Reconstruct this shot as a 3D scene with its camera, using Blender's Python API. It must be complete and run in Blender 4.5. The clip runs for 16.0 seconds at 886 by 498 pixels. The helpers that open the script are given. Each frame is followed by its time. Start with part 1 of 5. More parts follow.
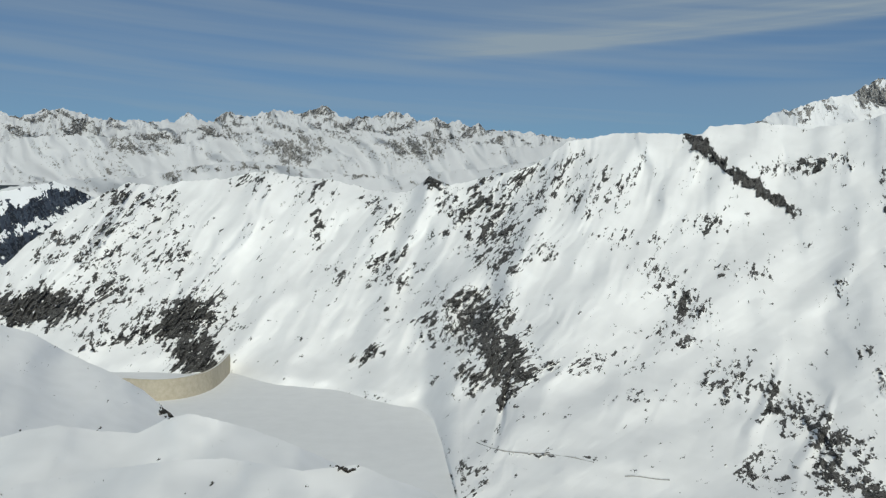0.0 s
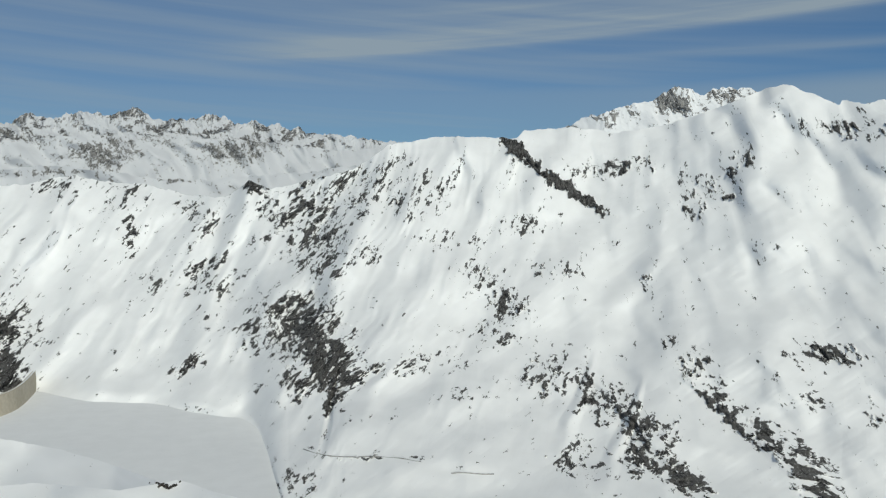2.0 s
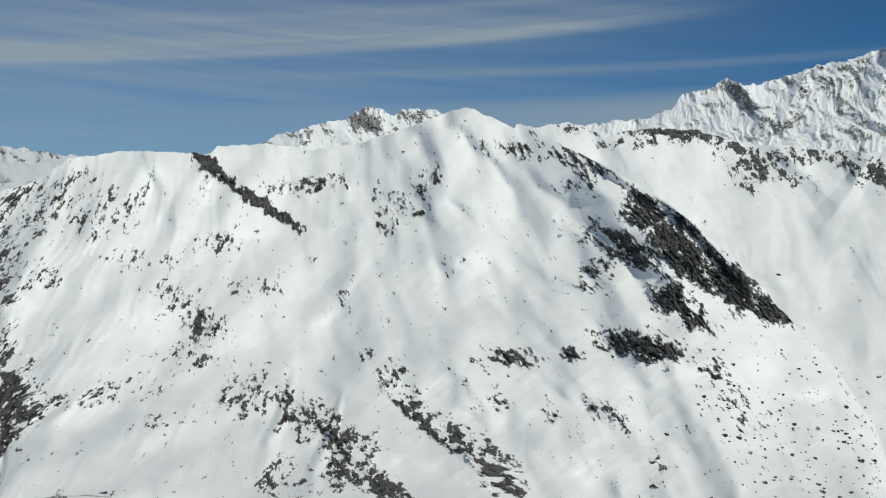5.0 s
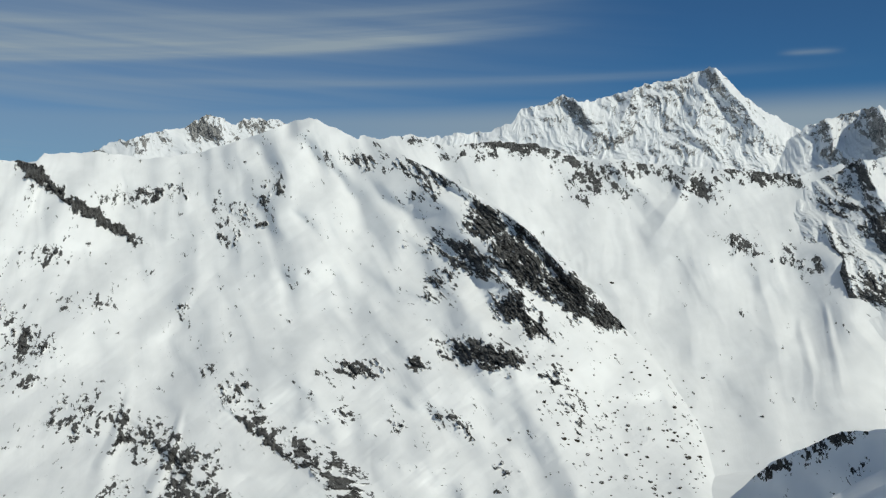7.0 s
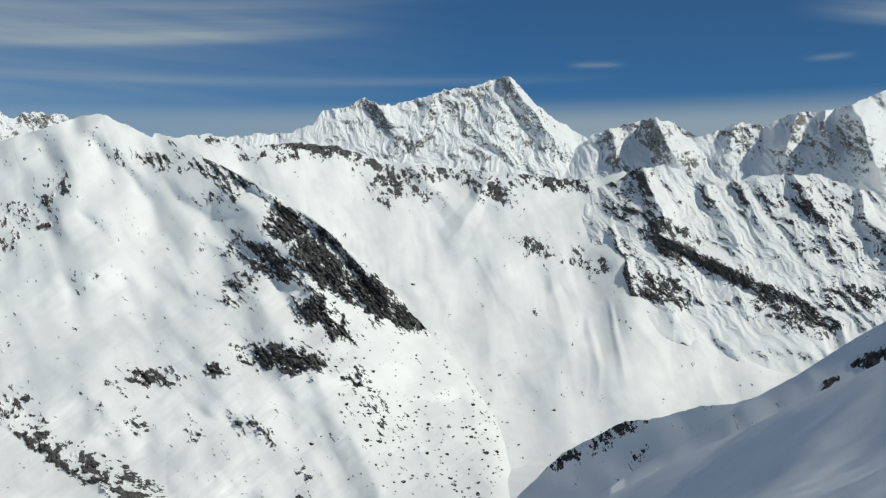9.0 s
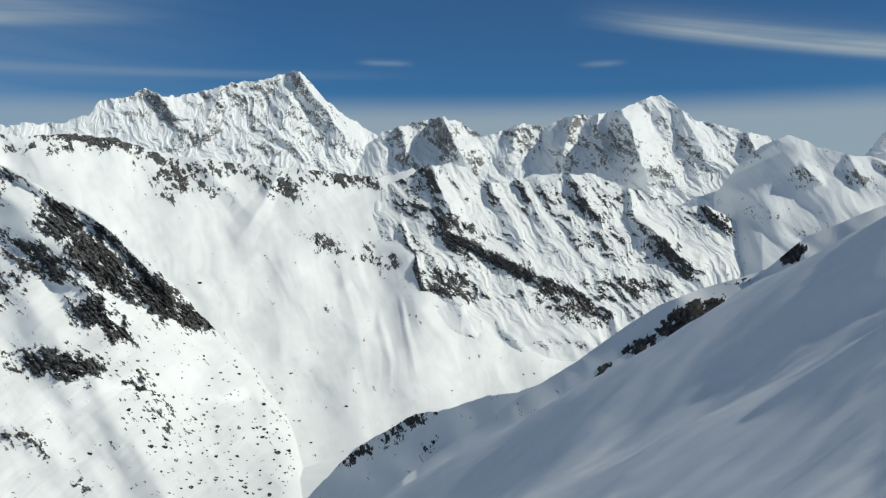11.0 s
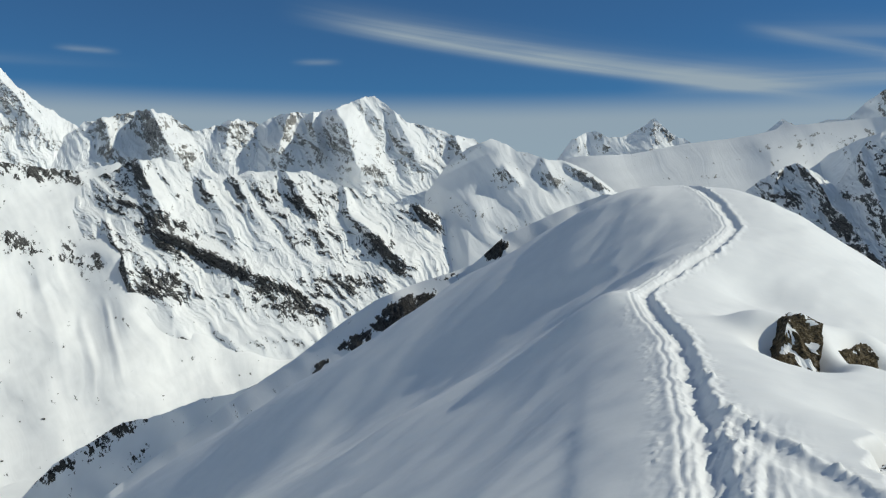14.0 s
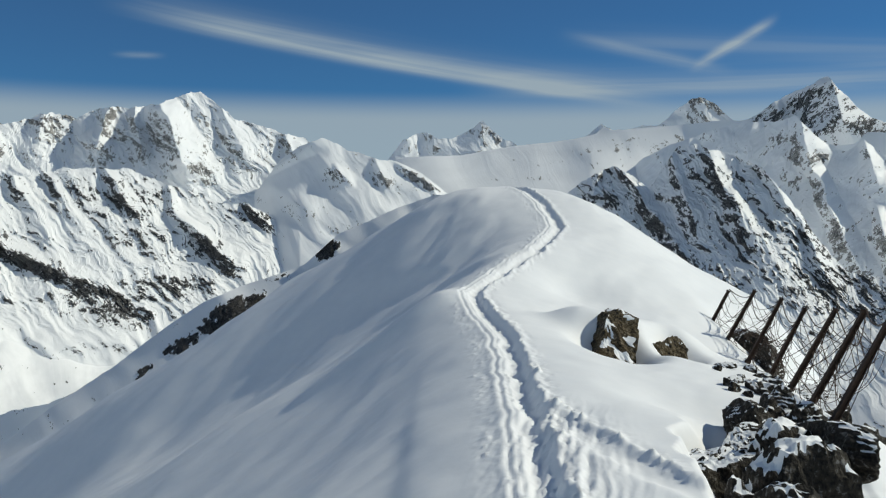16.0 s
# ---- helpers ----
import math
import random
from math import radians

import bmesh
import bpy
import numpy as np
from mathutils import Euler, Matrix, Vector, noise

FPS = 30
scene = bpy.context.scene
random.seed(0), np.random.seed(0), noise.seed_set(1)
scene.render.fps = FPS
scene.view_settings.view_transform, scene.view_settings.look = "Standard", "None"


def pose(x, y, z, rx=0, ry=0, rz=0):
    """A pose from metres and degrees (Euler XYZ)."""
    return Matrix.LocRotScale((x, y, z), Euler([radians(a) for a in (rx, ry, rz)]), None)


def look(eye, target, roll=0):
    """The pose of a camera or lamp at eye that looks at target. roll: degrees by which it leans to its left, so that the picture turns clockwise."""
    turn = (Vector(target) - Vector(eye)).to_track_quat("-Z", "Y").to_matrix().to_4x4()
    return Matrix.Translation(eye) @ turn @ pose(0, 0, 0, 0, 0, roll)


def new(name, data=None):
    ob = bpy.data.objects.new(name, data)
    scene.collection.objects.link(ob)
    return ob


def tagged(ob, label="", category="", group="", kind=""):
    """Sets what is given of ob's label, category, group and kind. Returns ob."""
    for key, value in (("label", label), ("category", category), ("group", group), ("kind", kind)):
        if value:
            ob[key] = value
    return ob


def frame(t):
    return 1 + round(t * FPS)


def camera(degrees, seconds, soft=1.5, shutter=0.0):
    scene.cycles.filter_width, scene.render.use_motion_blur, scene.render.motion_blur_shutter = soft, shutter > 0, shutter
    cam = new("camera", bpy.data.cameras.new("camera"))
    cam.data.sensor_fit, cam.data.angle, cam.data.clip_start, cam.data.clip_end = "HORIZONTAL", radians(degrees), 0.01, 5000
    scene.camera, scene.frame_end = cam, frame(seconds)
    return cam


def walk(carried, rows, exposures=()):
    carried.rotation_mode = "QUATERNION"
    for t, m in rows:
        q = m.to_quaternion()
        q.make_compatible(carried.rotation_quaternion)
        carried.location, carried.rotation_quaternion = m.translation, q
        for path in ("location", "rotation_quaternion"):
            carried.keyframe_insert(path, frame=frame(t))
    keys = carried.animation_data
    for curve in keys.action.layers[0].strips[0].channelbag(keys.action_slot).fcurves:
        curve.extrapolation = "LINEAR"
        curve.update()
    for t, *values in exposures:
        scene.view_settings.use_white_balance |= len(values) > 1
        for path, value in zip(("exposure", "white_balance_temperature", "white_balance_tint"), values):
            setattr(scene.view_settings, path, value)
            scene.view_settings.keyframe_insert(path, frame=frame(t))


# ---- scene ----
# Camera: it hovers over a snow ridge and pans to the right.
EYE = 660.0
cam = camera(51.5, 16.0, soft=1.25)
TURNS = [  # seconds, yaw, pitch, roll
    (0, -0.15, -3.64, 0.63),
    (0.5, -2.63, -3.73, 0.42),
    (1, -5.35, -3.74, 0.32),
    (1.5, -8.25, -3.60, 0.18),
    (2, -11.16, -3.36, 0.09),
    (2.5, -14.02, -3.13, 0.05),
    (3, -16.90, -2.88, 0.15),
    (3.5, -20.10, -2.73, 0.12),
    (4, -23.51, -2.54, 0.28),
    (4.5, -26.93, -2.44, 0.07),
    (7, -39.56, -1.66, -0.18),
    (7.5, -42.41, -1.57, -0.13),
    (8, -45.64, -1.51, -0.09),
    (8.5, -48.86, -1.48, 0.00),
    (9, -51.87, -1.53, 0.01),
    (11.5, -68.09, -1.79, -0.07),
    (12, -71.19, -1.85, -0.12),
    (12.5, -74.08, -1.94, 0.05),
    (13, -76.82, -1.92, -0.11),
    (13.5, -79.54, -1.90, 0.02),
    (14, -82.42, -1.86, 0.17),
    (14.5, -85.35, -1.84, 0.31),
    (15, -88.12, -1.80, 0.35),
    (15.5, -90.50, -1.79, 0.36),
    (16, -92.89, -1.83, 0.26),
]
walk(cam, [(t, pose(0, 0, EYE, 90 + pitch, 0, yaw) @ pose(0, 0, 0, 0, 0, roll)) for t, yaw, pitch, roll in TURNS],
     exposures=[(0.0, -1.0, 6800, 2), (4.0, -1.01, 6800, 2), (8.0, -0.96, 6800, 2), (12.0, -0.8, 6800, 2), (14.0, -0.79, 6850, 2), (16.0, -0.75, 6900, 2)])

# Light: a high mountain sun from the south, and a sky veiled with cirrus.
SUN_AZ, SUN_EL = 171.0, 37.5


def heading(az, el=0.0):
    a, e = radians(az), radians(el)
    return Vector((math.sin(a) * math.cos(e), math.cos(a) * math.cos(e), math.sin(e)))


sun = new("sun", bpy.data.lights.new("sun", "SUN"))
sun.data.energy, sun.data.angle, sun.data.color = 5.3, radians(0.5), (1.0, 0.96, 0.88)
sun.matrix_world = look(heading(SUN_AZ, SUN_EL) * 100, (0, 0, 0))


class Nodes:
    """Short-hand for node trees."""

    def __init__(self, tree):
        self.tree = tree
        tree.nodes.clear()

    def add(self, kind, inputs=(), **settings):
        n = self.tree.nodes.new(kind)
        for key, value in settings.items():
            setattr(n, key, value)
        for key, value in dict(inputs).items():
            self.put(n.inputs[key], value)
        return n

    def put(self, socket, value):
        if hasattr(value, "is_output"):
            self.tree.links.new(value, socket)
        else:
            socket.default_value = value

    def math(self, op, a, b=0.0, c=0.0, clamp=False):
        return self.add("ShaderNodeMath", {0: a, 1: b, 2: c}, operation=op, use_clamp=clamp).outputs[0]

    def ramp(self, value, lo, hi, to_lo=0.0, to_hi=1.0, smooth=True):
        n = self.add("ShaderNodeMapRange", {0: value, 1: lo, 2: hi, 3: to_lo, 4: to_hi})
        n.interpolation_type = "SMOOTHSTEP" if smooth else "LINEAR"
        return n.outputs[0]

    def mix(self, fac, a, b):
        n = self.add("ShaderNodeMix", data_type="RGBA")
        self.put(n.inputs[0], fac)
        self.put(n.inputs[6], a)
        self.put(n.inputs[7], b)
        return n.outputs[2]

    def noise(self, vector, scale, detail=4.0, rough=0.55, warp=0.0):
        return self.add("ShaderNodeTexNoise", {"Vector": vector, "Scale": scale, "Detail": detail, "Roughness": rough, "Distortion": warp}).outputs["Fac"]


def make_sky():
    world = bpy.data.worlds.new("sky")
    world.use_nodes = True
    scene.world = world
    k = Nodes(world.node_tree)
    sky = k.add("ShaderNodeTexSky", sky_type="NISHITA", sun_disc=False, sun_elevation=radians(SUN_EL), sun_rotation=radians(SUN_AZ), altitude=2900, air_density=1.0, dust_density=0.3, ozone_density=2.0)
    way = k.add("ShaderNodeTexCoord").outputs["Generated"]
    part = k.add("ShaderNodeSeparateXYZ", {0: way}).outputs
    az = k.math("MULTIPLY", k.math("ARCTAN2", part[0], part[1]), 57.2958)
    el = k.math("MULTIPLY", k.math("ARCSINE", part[2]), 57.2958)

    def streaks(tilt, long, fine, seed):
        u = k.math("MULTIPLY", k.math("ADD", az, k.math("MULTIPLY", el, tilt)), long)
        v = k.math("MULTIPLY", k.math("SUBTRACT", el, k.math("MULTIPLY", az, -tilt * 0.25)), fine)
        return k.noise(k.add("ShaderNodeCombineXYZ", {0: u, 1: v, 2: seed}).outputs[0], 1.0, 4.0, 0.5, 0.2)

    def band(az0, el0, az1, el1, width, soft=4.0, under=None):
        line = k.math("MULTIPLY_ADD", az, (el1 - el0) / (az1 - az0), el0 - az0 * (el1 - el0) / (az1 - az0))
        gap = k.math("SUBTRACT", el, line)
        off = k.math("ADD", k.math("DIVIDE", k.math("MAXIMUM", gap, 0.0), width), k.math("DIVIDE", k.math("MINIMUM", gap, 0.0), under or width))
        g = k.math("POWER", 2.718, k.math("MULTIPLY", k.math("MULTIPLY", off, off), -1.0))
        strand = k.ramp(k.noise(k.add("ShaderNodeCombineXYZ", {0: k.math("MULTIPLY", az, 0.05), 1: k.math("MULTIPLY", gap, 2.0), 2: az0}).outputs[0], 1.0, 5.0, 0.55, 0.3), 0.3, 0.68, 0.6, 1.1)
        g = k.math("MULTIPLY", g, strand)
        inside = k.math("MULTIPLY", k.ramp(az, az0 - soft, az0 + soft), k.ramp(az, az1 - soft, az1 + soft, 1.0, 0.0))
        return k.math("MULTIPLY", g, inside)

    fibre = k.ramp(streaks(0.3, 0.035, 0.9, 3.0), 0.3, 0.75)
    fibre2 = k.ramp(streaks(-0.6, 0.05, 1.0, 7.0), 0.25, 0.7)
    veil = k.math("MULTIPLY", k.math("MULTIPLY", k.ramp(az, 5.0, 65.0, 0.76, 0.04), k.ramp(el, 14.0, 40.0, 1.0, 0.6)), k.math("MULTIPLY_ADD", fibre, 0.28, 0.48))
    low = k.math("MULTIPLY", k.ramp(el, 6.0, 8.0, 0.78, 0.06), k.ramp(az, 15.0, 60.0, 0.6, 1.0))
    b1 = k.math("MULTIPLY", band(0.8, 8.3, 42.5, 11.4, 1.4, 8.0, 0.3), k.math("MULTIPLY_ADD", fibre, 0.3, 0.4))
    b2 = k.math("MULTIPLY", band(76.8, 11.5, 102.8, 7.4, 1.0, 5.0, 0.3), k.math("MULTIPLY_ADD", fibre2, 0.12, 0.7))
    b3 = k.math("MULTIPLY", band(97, 7.9, 125, 7.9, 1.0, 4.0, 0.4), k.math("MULTIPLY_ADD", fibre, 0.2, 0.35))
    b7 = k.math("MULTIPLY", k.math("ADD", band(8.0, 10.9, 46.0, 13.4, 0.5, 8.0, 0.3), band(20.0, 8.3, 58.0, 8.9, 0.3, 8.0, 0.25)), 0.2)
    b8 = k.math("MULTIPLY", band(103, 10.8, 125, 8.9, 0.7, 4.0, 0.5), 0.22)
    b4 = k.math("MULTIPLY", band(108.4, 9.34, 112.2, 11.40, 0.3, 0.8), k.math("MULTIPLY_ADD", fibre, 0.3, 0.45))
    b5 = k.math("MULTIPLY", band(101.7, 10.87, 109.0, 9.05, 0.35, 2.0), 0.35)
    b6 = k.math("MULTIPLY", k.math("ADD", band(60.0, 9.7, 62.6, 9.65, 0.16, 0.8), band(73.6, 9.5, 75.6, 9.55, 0.16, 0.8)), k.math("MULTIPLY_ADD", fibre2, 0.3, 0.12))
    total = veil
    for b in (low, b1, b2, b3, b4, b5, b6, b7, b8):
        total = k.math("MAXIMUM", total, b) if b is low else k.math("ADD", total, b)
    total = k.math("MINIMUM", total, 0.85)
    white = (6.3, 7.5, 8.9, 1.0)
    tint = k.add("ShaderNodeMix", data_type="RGBA", blend_type="MULTIPLY")
    k.put(tint.inputs[0], 1.0)
    k.put(tint.inputs[6], sky.outputs[0])
    k.put(tint.inputs[7], (0.2, 0.69, 1.15, 1.0))
    colour = k.mix(total, tint.outputs[2], white)
    bg = k.add("ShaderNodeBackground", {"Color": colour, "Strength": 0.095})
    out = k.add("ShaderNodeOutputWorld")
    k.put(out.inputs[0], bg.outputs[0])


make_sky()


# Materials.
def material(name):
    m = bpy.data.materials.new(name)
    m.use_nodes = True
    return m, Nodes(m.node_tree)


def finish(k, colour, rough, height=None, distance=1.0, strength=0.5, spec=0.3):
    p = k.add("ShaderNodeBsdfPrincipled", {"Base Color": colour, "Roughness": rough, "Specular IOR Level": spec})
    if height is not None:
        k.put(p.inputs["Normal"], k.add("ShaderNodeBump", {"Height": height, "Distance": distance, "Strength": strength}).outputs[0])
    k.put(k.add("ShaderNodeOutputMaterial").inputs[0], p.outputs[0])


def slope_material(name, grain, snow, stone_a, stone_b, edge=0.3, snow_dust=0.6, blocks=True, swell=0.7, comb=0.0):
    """Snow and bare rock. The mesh's layer 'rock' says where the rock comes through; it breaks into blocks that lie along the layer 'flow', the fall line. grain: metres."""
    m, k = material(name)
    at = k.add("ShaderNodeTexCoord").outputs["Object"]
    bare = k.add("ShaderNodeAttribute", attribute_name="rock").outputs["Fac"]
    n1 = k.noise(at, 1.0 / grain, 8.0, 0.68)
    n2 = k.noise(at, 0.12 / grain, 2.0, 0.4)
    n3 = k.noise(at, 4.0 / grain, 3.0, 0.6)
    n4 = k.noise(at, 1.7 / grain, 4.0, 0.6, 0.6)
    steep = k.add("ShaderNodeSeparateXYZ", {0: k.add("ShaderNodeNewGeometry").outputs["Normal"]}).outputs[2]
    bare = k.math("ADD", bare, k.math("MULTIPLY", k.math("SUBTRACT", 0.72, steep), 0.16))
    shade = k.math("ADD", k.math("MULTIPLY", n3, 0.45), k.math("MULTIPLY", n4, 0.55))
    if blocks:
        along_fall = k.add("ShaderNodeAttribute", attribute_name="flow").outputs["Vector"]
        ruffle = k.add("ShaderNodeTexNoise", {"Vector": along_fall, "Scale": 5.0, "Detail": 3.0}).outputs["Color"]
        place = k.add("ShaderNodeVectorMath", {0: ruffle, 1: (0.16, 0.16, 0.0), 2: along_fall}, operation="MULTIPLY_ADD").outputs[0]
        big = k.add("ShaderNodeSeparateXYZ", {0: k.add("ShaderNodeTexVoronoi", {"Vector": place, "Scale": 4.2}).outputs["Color"]}).outputs[0]
        small = k.add("ShaderNodeSeparateXYZ", {0: k.add("ShaderNodeTexVoronoi", {"Vector": place, "Scale": 13.0}).outputs["Color"]}).outputs[1]
        bare = k.math("ADD", bare, k.math("ADD", k.math("MULTIPLY", k.math("SUBTRACT", big, 0.5), 0.5), k.math("MULTIPLY", k.math("SUBTRACT", small, 0.5), 0.36)))
        shade = k.math("ADD", k.math("MULTIPLY", shade, 0.45), k.math("MULTIPLY", k.math("ADD", small, big), 0.275))
    mask = k.ramp(k.math("ADD", bare, k.math("MULTIPLY", k.math("SUBTRACT", n1, 0.5), edge * (3.4 if blocks else 5.0))), 0.485, 0.52)
    dust = k.ramp(k.math("ADD", k.math("MULTIPLY", n3, 0.5), k.math("MULTIPLY", n4, 0.5)), 0.55, 0.61)
    white = k.mix(k.ramp(n2, 0.3, 0.7), tuple(c * 0.96 for c in snow) + (1,), snow + (1,))
    stone = k.mix(k.ramp(shade, 0.36, 0.6), tuple(c * 0.4 for c in stone_a) + (1,), stone_b + (1,))
    stone = k.mix(k.math("MULTIPLY", dust, snow_dust), stone, white)
    colour = k.mix(mask, white, stone)
    swells = k.math("MULTIPLY", n2, swell)
    if comb:
        fine_lines = k.noise(k.add("ShaderNodeVectorMath", {0: along_fall, 1: (4.6, 0.3, 1.0)}, operation="MULTIPLY").outputs[0], 1.0, 4.0, 0.6)
        swells = k.math("MULTIPLY_ADD", fine_lines, comb, swells)
    h = k.math("ADD", swells, k.math("MULTIPLY", k.math("ADD", k.math("ADD", n1, k.math("MULTIPLY", shade, 0.8)), k.math("MULTIPLY", n3, 0.4)), k.math("MULTIPLY_ADD", mask, 2.0, 0.05)))
    finish(k, colour, k.math("MULTIPLY_ADD", mask, 0.3, 0.55), h, grain * 0.8, 0.5)
    return m


SNOW = (0.86, 0.875, 0.89)
FACE = slope_material("snow_and_gneiss", 6.5, SNOW, (0.034, 0.034, 0.036), (0.09, 0.09, 0.09), 0.26, 0.35, swell=0.1, comb=0.2)
# Haze over the high peaks is put into the colour as paler stone.
FAR_FACE = slope_material("high_snow_and_hazed_rock", 13.0, (0.86, 0.88, 0.905), (0.20, 0.205, 0.215), (0.35, 0.345, 0.335), swell=0.3, comb=0.25)
# Greyed snow and pale stone carry the hills' haze and weaker sun.
HILL_FACE = slope_material("hazed_hill_snow", 16.0, (0.60, 0.62, 0.65), (0.15, 0.155, 0.165), (0.29, 0.287, 0.28))
# Stone colour is darkened to hold the shade under the flank's snow edge.
NEAR_FACE = slope_material("near_snow_and_shaded_rock", 1.6, SNOW, (0.014, 0.013, 0.012), (0.045, 0.04, 0.034), 0.3, 0.12, swell=0.12)


PEAK_FACE = slope_material("dark_peak_rock_and_snow", 11.0, (0.8, 0.82, 0.85), (0.05, 0.052, 0.056), (0.13, 0.13, 0.13), 0.3, 0.4, swell=0.2, comb=0.15)
# The blue in the wood's colours is painted haze.
WOODED = slope_material("hazed_wooded_slope", 12.0, (0.8, 0.83, 0.87), (0.03, 0.043, 0.07), (0.045, 0.06, 0.092), 0.3, 0.12)


def plain(name, a, b, scale, rough=0.7, bump=0.02, strength=0.4):
    m, k = material(name)
    at = k.add("ShaderNodeTexCoord").outputs["Object"]
    n1, n2 = k.noise(at, scale, 5.0, 0.6), k.noise(at, scale * 0.09, 3.0, 0.5)
    finish(k, k.mix(k.ramp(k.math("ADD", k.math("MULTIPLY", n1, 0.6), k.math("MULTIPLY", n2, 0.4)), 0.3, 0.7), a + (1,), b + (1,)), rough, n1, bump, strength)
    return m


LAKE_SNOW = plain("lake_snow", (0.76, 0.775, 0.79), (0.81, 0.825, 0.84), 0.02, 0.7, 0.5, 0.15)
CONCRETE = plain("dam_concrete", (0.40, 0.36, 0.28), (0.52, 0.475, 0.385), 0.08, 0.8, 0.3, 0.3)
RUST = plain("rusted_steel", (0.035, 0.022, 0.016), (0.075, 0.045, 0.03), 9.0, 0.75, 0.004, 0.4)


# Noise and curves for the ground.
TABLE = np.random.RandomState(5).permutation(4096)
ANGLE = np.random.RandomState(6).uniform(0, 2 * math.pi, 4096)


def perlin(x, y, seed=0):
    xi, yi = np.floor(x).astype(np.int64), np.floor(y).astype(np.int64)
    fx, fy = x - xi, y - yi

    def corner(ix, iy):
        h = ANGLE[TABLE[(TABLE[(xi + ix + seed * 131) & 4095] + yi + iy) & 4095]]
        return np.cos(h) * (fx - ix) + np.sin(h) * (fy - iy)

    u, v = fx ** 3 * (fx * (6 * fx - 15) + 10), fy ** 3 * (fy * (6 * fy - 15) + 10)
    return ((corner(0, 0) * (1 - u) + corner(1, 0) * u) * (1 - v) + (corner(0, 1) * (1 - u) + corner(1, 1) * u) * v) * 1.5


def fbm(x, y, octaves=4, gain=0.5, seed=0, ridged=False):
    total, amp = 0.0, 1.0
    for i in range(octaves):
        n = perlin(x * 2 ** i, y * 2 ** i, seed + i)
        total = total + amp * ((0.5 - 1.6 * np.abs(n)) if ridged else n)
        amp *= gain
    return total


def step01(x, lo, hi):
    t = np.clip((x - lo) / (hi - lo), 0, 1)
    return t * t * (3 - 2 * t)


def along(points, az):
    p = np.array(points, float)
    return np.interp(az, p[:, 0], p[:, 1])


def mesh_of(name, verts, quads, rock=None, smooth=True, flow_at=None):
    """A mesh of those quads alone, with the rock layer."""
    used, index = np.unique(quads, return_inverse=True)
    me = bpy.data.meshes.new(name)
    me.vertices.add(len(used))
    me.vertices.foreach_set("co", verts[used].astype(np.float32).ravel())
    n = len(quads)
    me.loops.add(n * 4)
    me.loops.foreach_set("vertex_index", index.ravel().astype(np.int32))
    me.polygons.add(n)
    me.polygons.foreach_set("loop_start", np.arange(0, n * 4, 4, dtype=np.int32))
    me.update(calc_edges=True)
    me.polygons.foreach_set("use_smooth", np.full(n, smooth))
    if rock is not None:
        me.attributes.new("rock", "FLOAT", "POINT").data.foreach_set("value", rock[used].astype(np.float32))
    if flow_at is not None:
        me.attributes.new("flow", "FLOAT_VECTOR", "POINT").data.foreach_set("vector", flow_at[used].astype(np.float32).ravel())
    me.validate()
    return me


def grid_quads(rows, cols):
    i = np.arange(rows * cols).reshape(rows, cols)
    return np.stack([i[:-1, :-1], i[:-1, 1:], i[1:, 1:], i[1:, :-1]], -1).reshape(-1, 4)


def blurred(values, width):
    """A smoothed copy; width in samples."""
    k = np.exp(-np.linspace(-2.2, 2.2, max(3, int(width * 2) | 1)) ** 2)
    pad = len(k) // 2
    return np.convolve(np.pad(values, pad, mode="edge"), k / k.sum(), "valid")


def flow(a, e, lean):
    """Across and down the fall line; lean: degrees, or bearing and degrees, by which gullies lean to the left going up."""
    k = np.tan(np.radians(along(lean, a) if isinstance(lean, list) else lean))
    return a + (e + 4.0) * k, e


def outcrop_field(a, e, rocks, lean, seed, speck, streak=1.0):
    """How far the rock stands out of the snow (over 0: bare), and which outcrop each place belongs to."""
    best, which = np.full(a.shape, 0.0), np.full(a.shape, -1)
    wa, we = a + 0.3 * fbm(a * 1.7, e * 1.7, 3, 0.6, seed + 40), e + 0.22 * fbm(a * 1.7, e * 1.7, 3, 0.6, seed + 50)
    for i, (ra, re, hw, hh, turn, dens) in enumerate(rocks):
        c, s = math.cos(radians(turn)), math.sin(radians(turn))
        u, v = (wa - ra) * c - (we - re) * s, (wa - ra) * s + (we - re) * c
        q = (u / (hw * 1.15)) ** 2 + (v / (hh * 1.15)) ** 2
        m = dens * np.exp(-q ** 1.5 * 0.9)
        which[(m > best) & (m > 0.06)] = i
        best = np.maximum(best, m)
    p, q = flow(a, e, lean)
    n = 0.5 * fbm(p * 1.4 * streak, q * 0.9 * streak, 2, 0.6, seed + 60) + 0.55 * fbm(p * 4.2 * streak, q * 2.9 * streak, 3, 0.7, seed + 63) + 0.2 * fbm(p * 0.6, q * 0.5, 2, 0.5, seed + 70)
    return np.minimum(best, 1.1) * 1.25 + n * 1.0 - 0.74 + speck + 0.3 * np.minimum(best, 0.4) + (0.4 if streak < 1.1 else 0.1) * step01(best, 0.7, 1.0), which


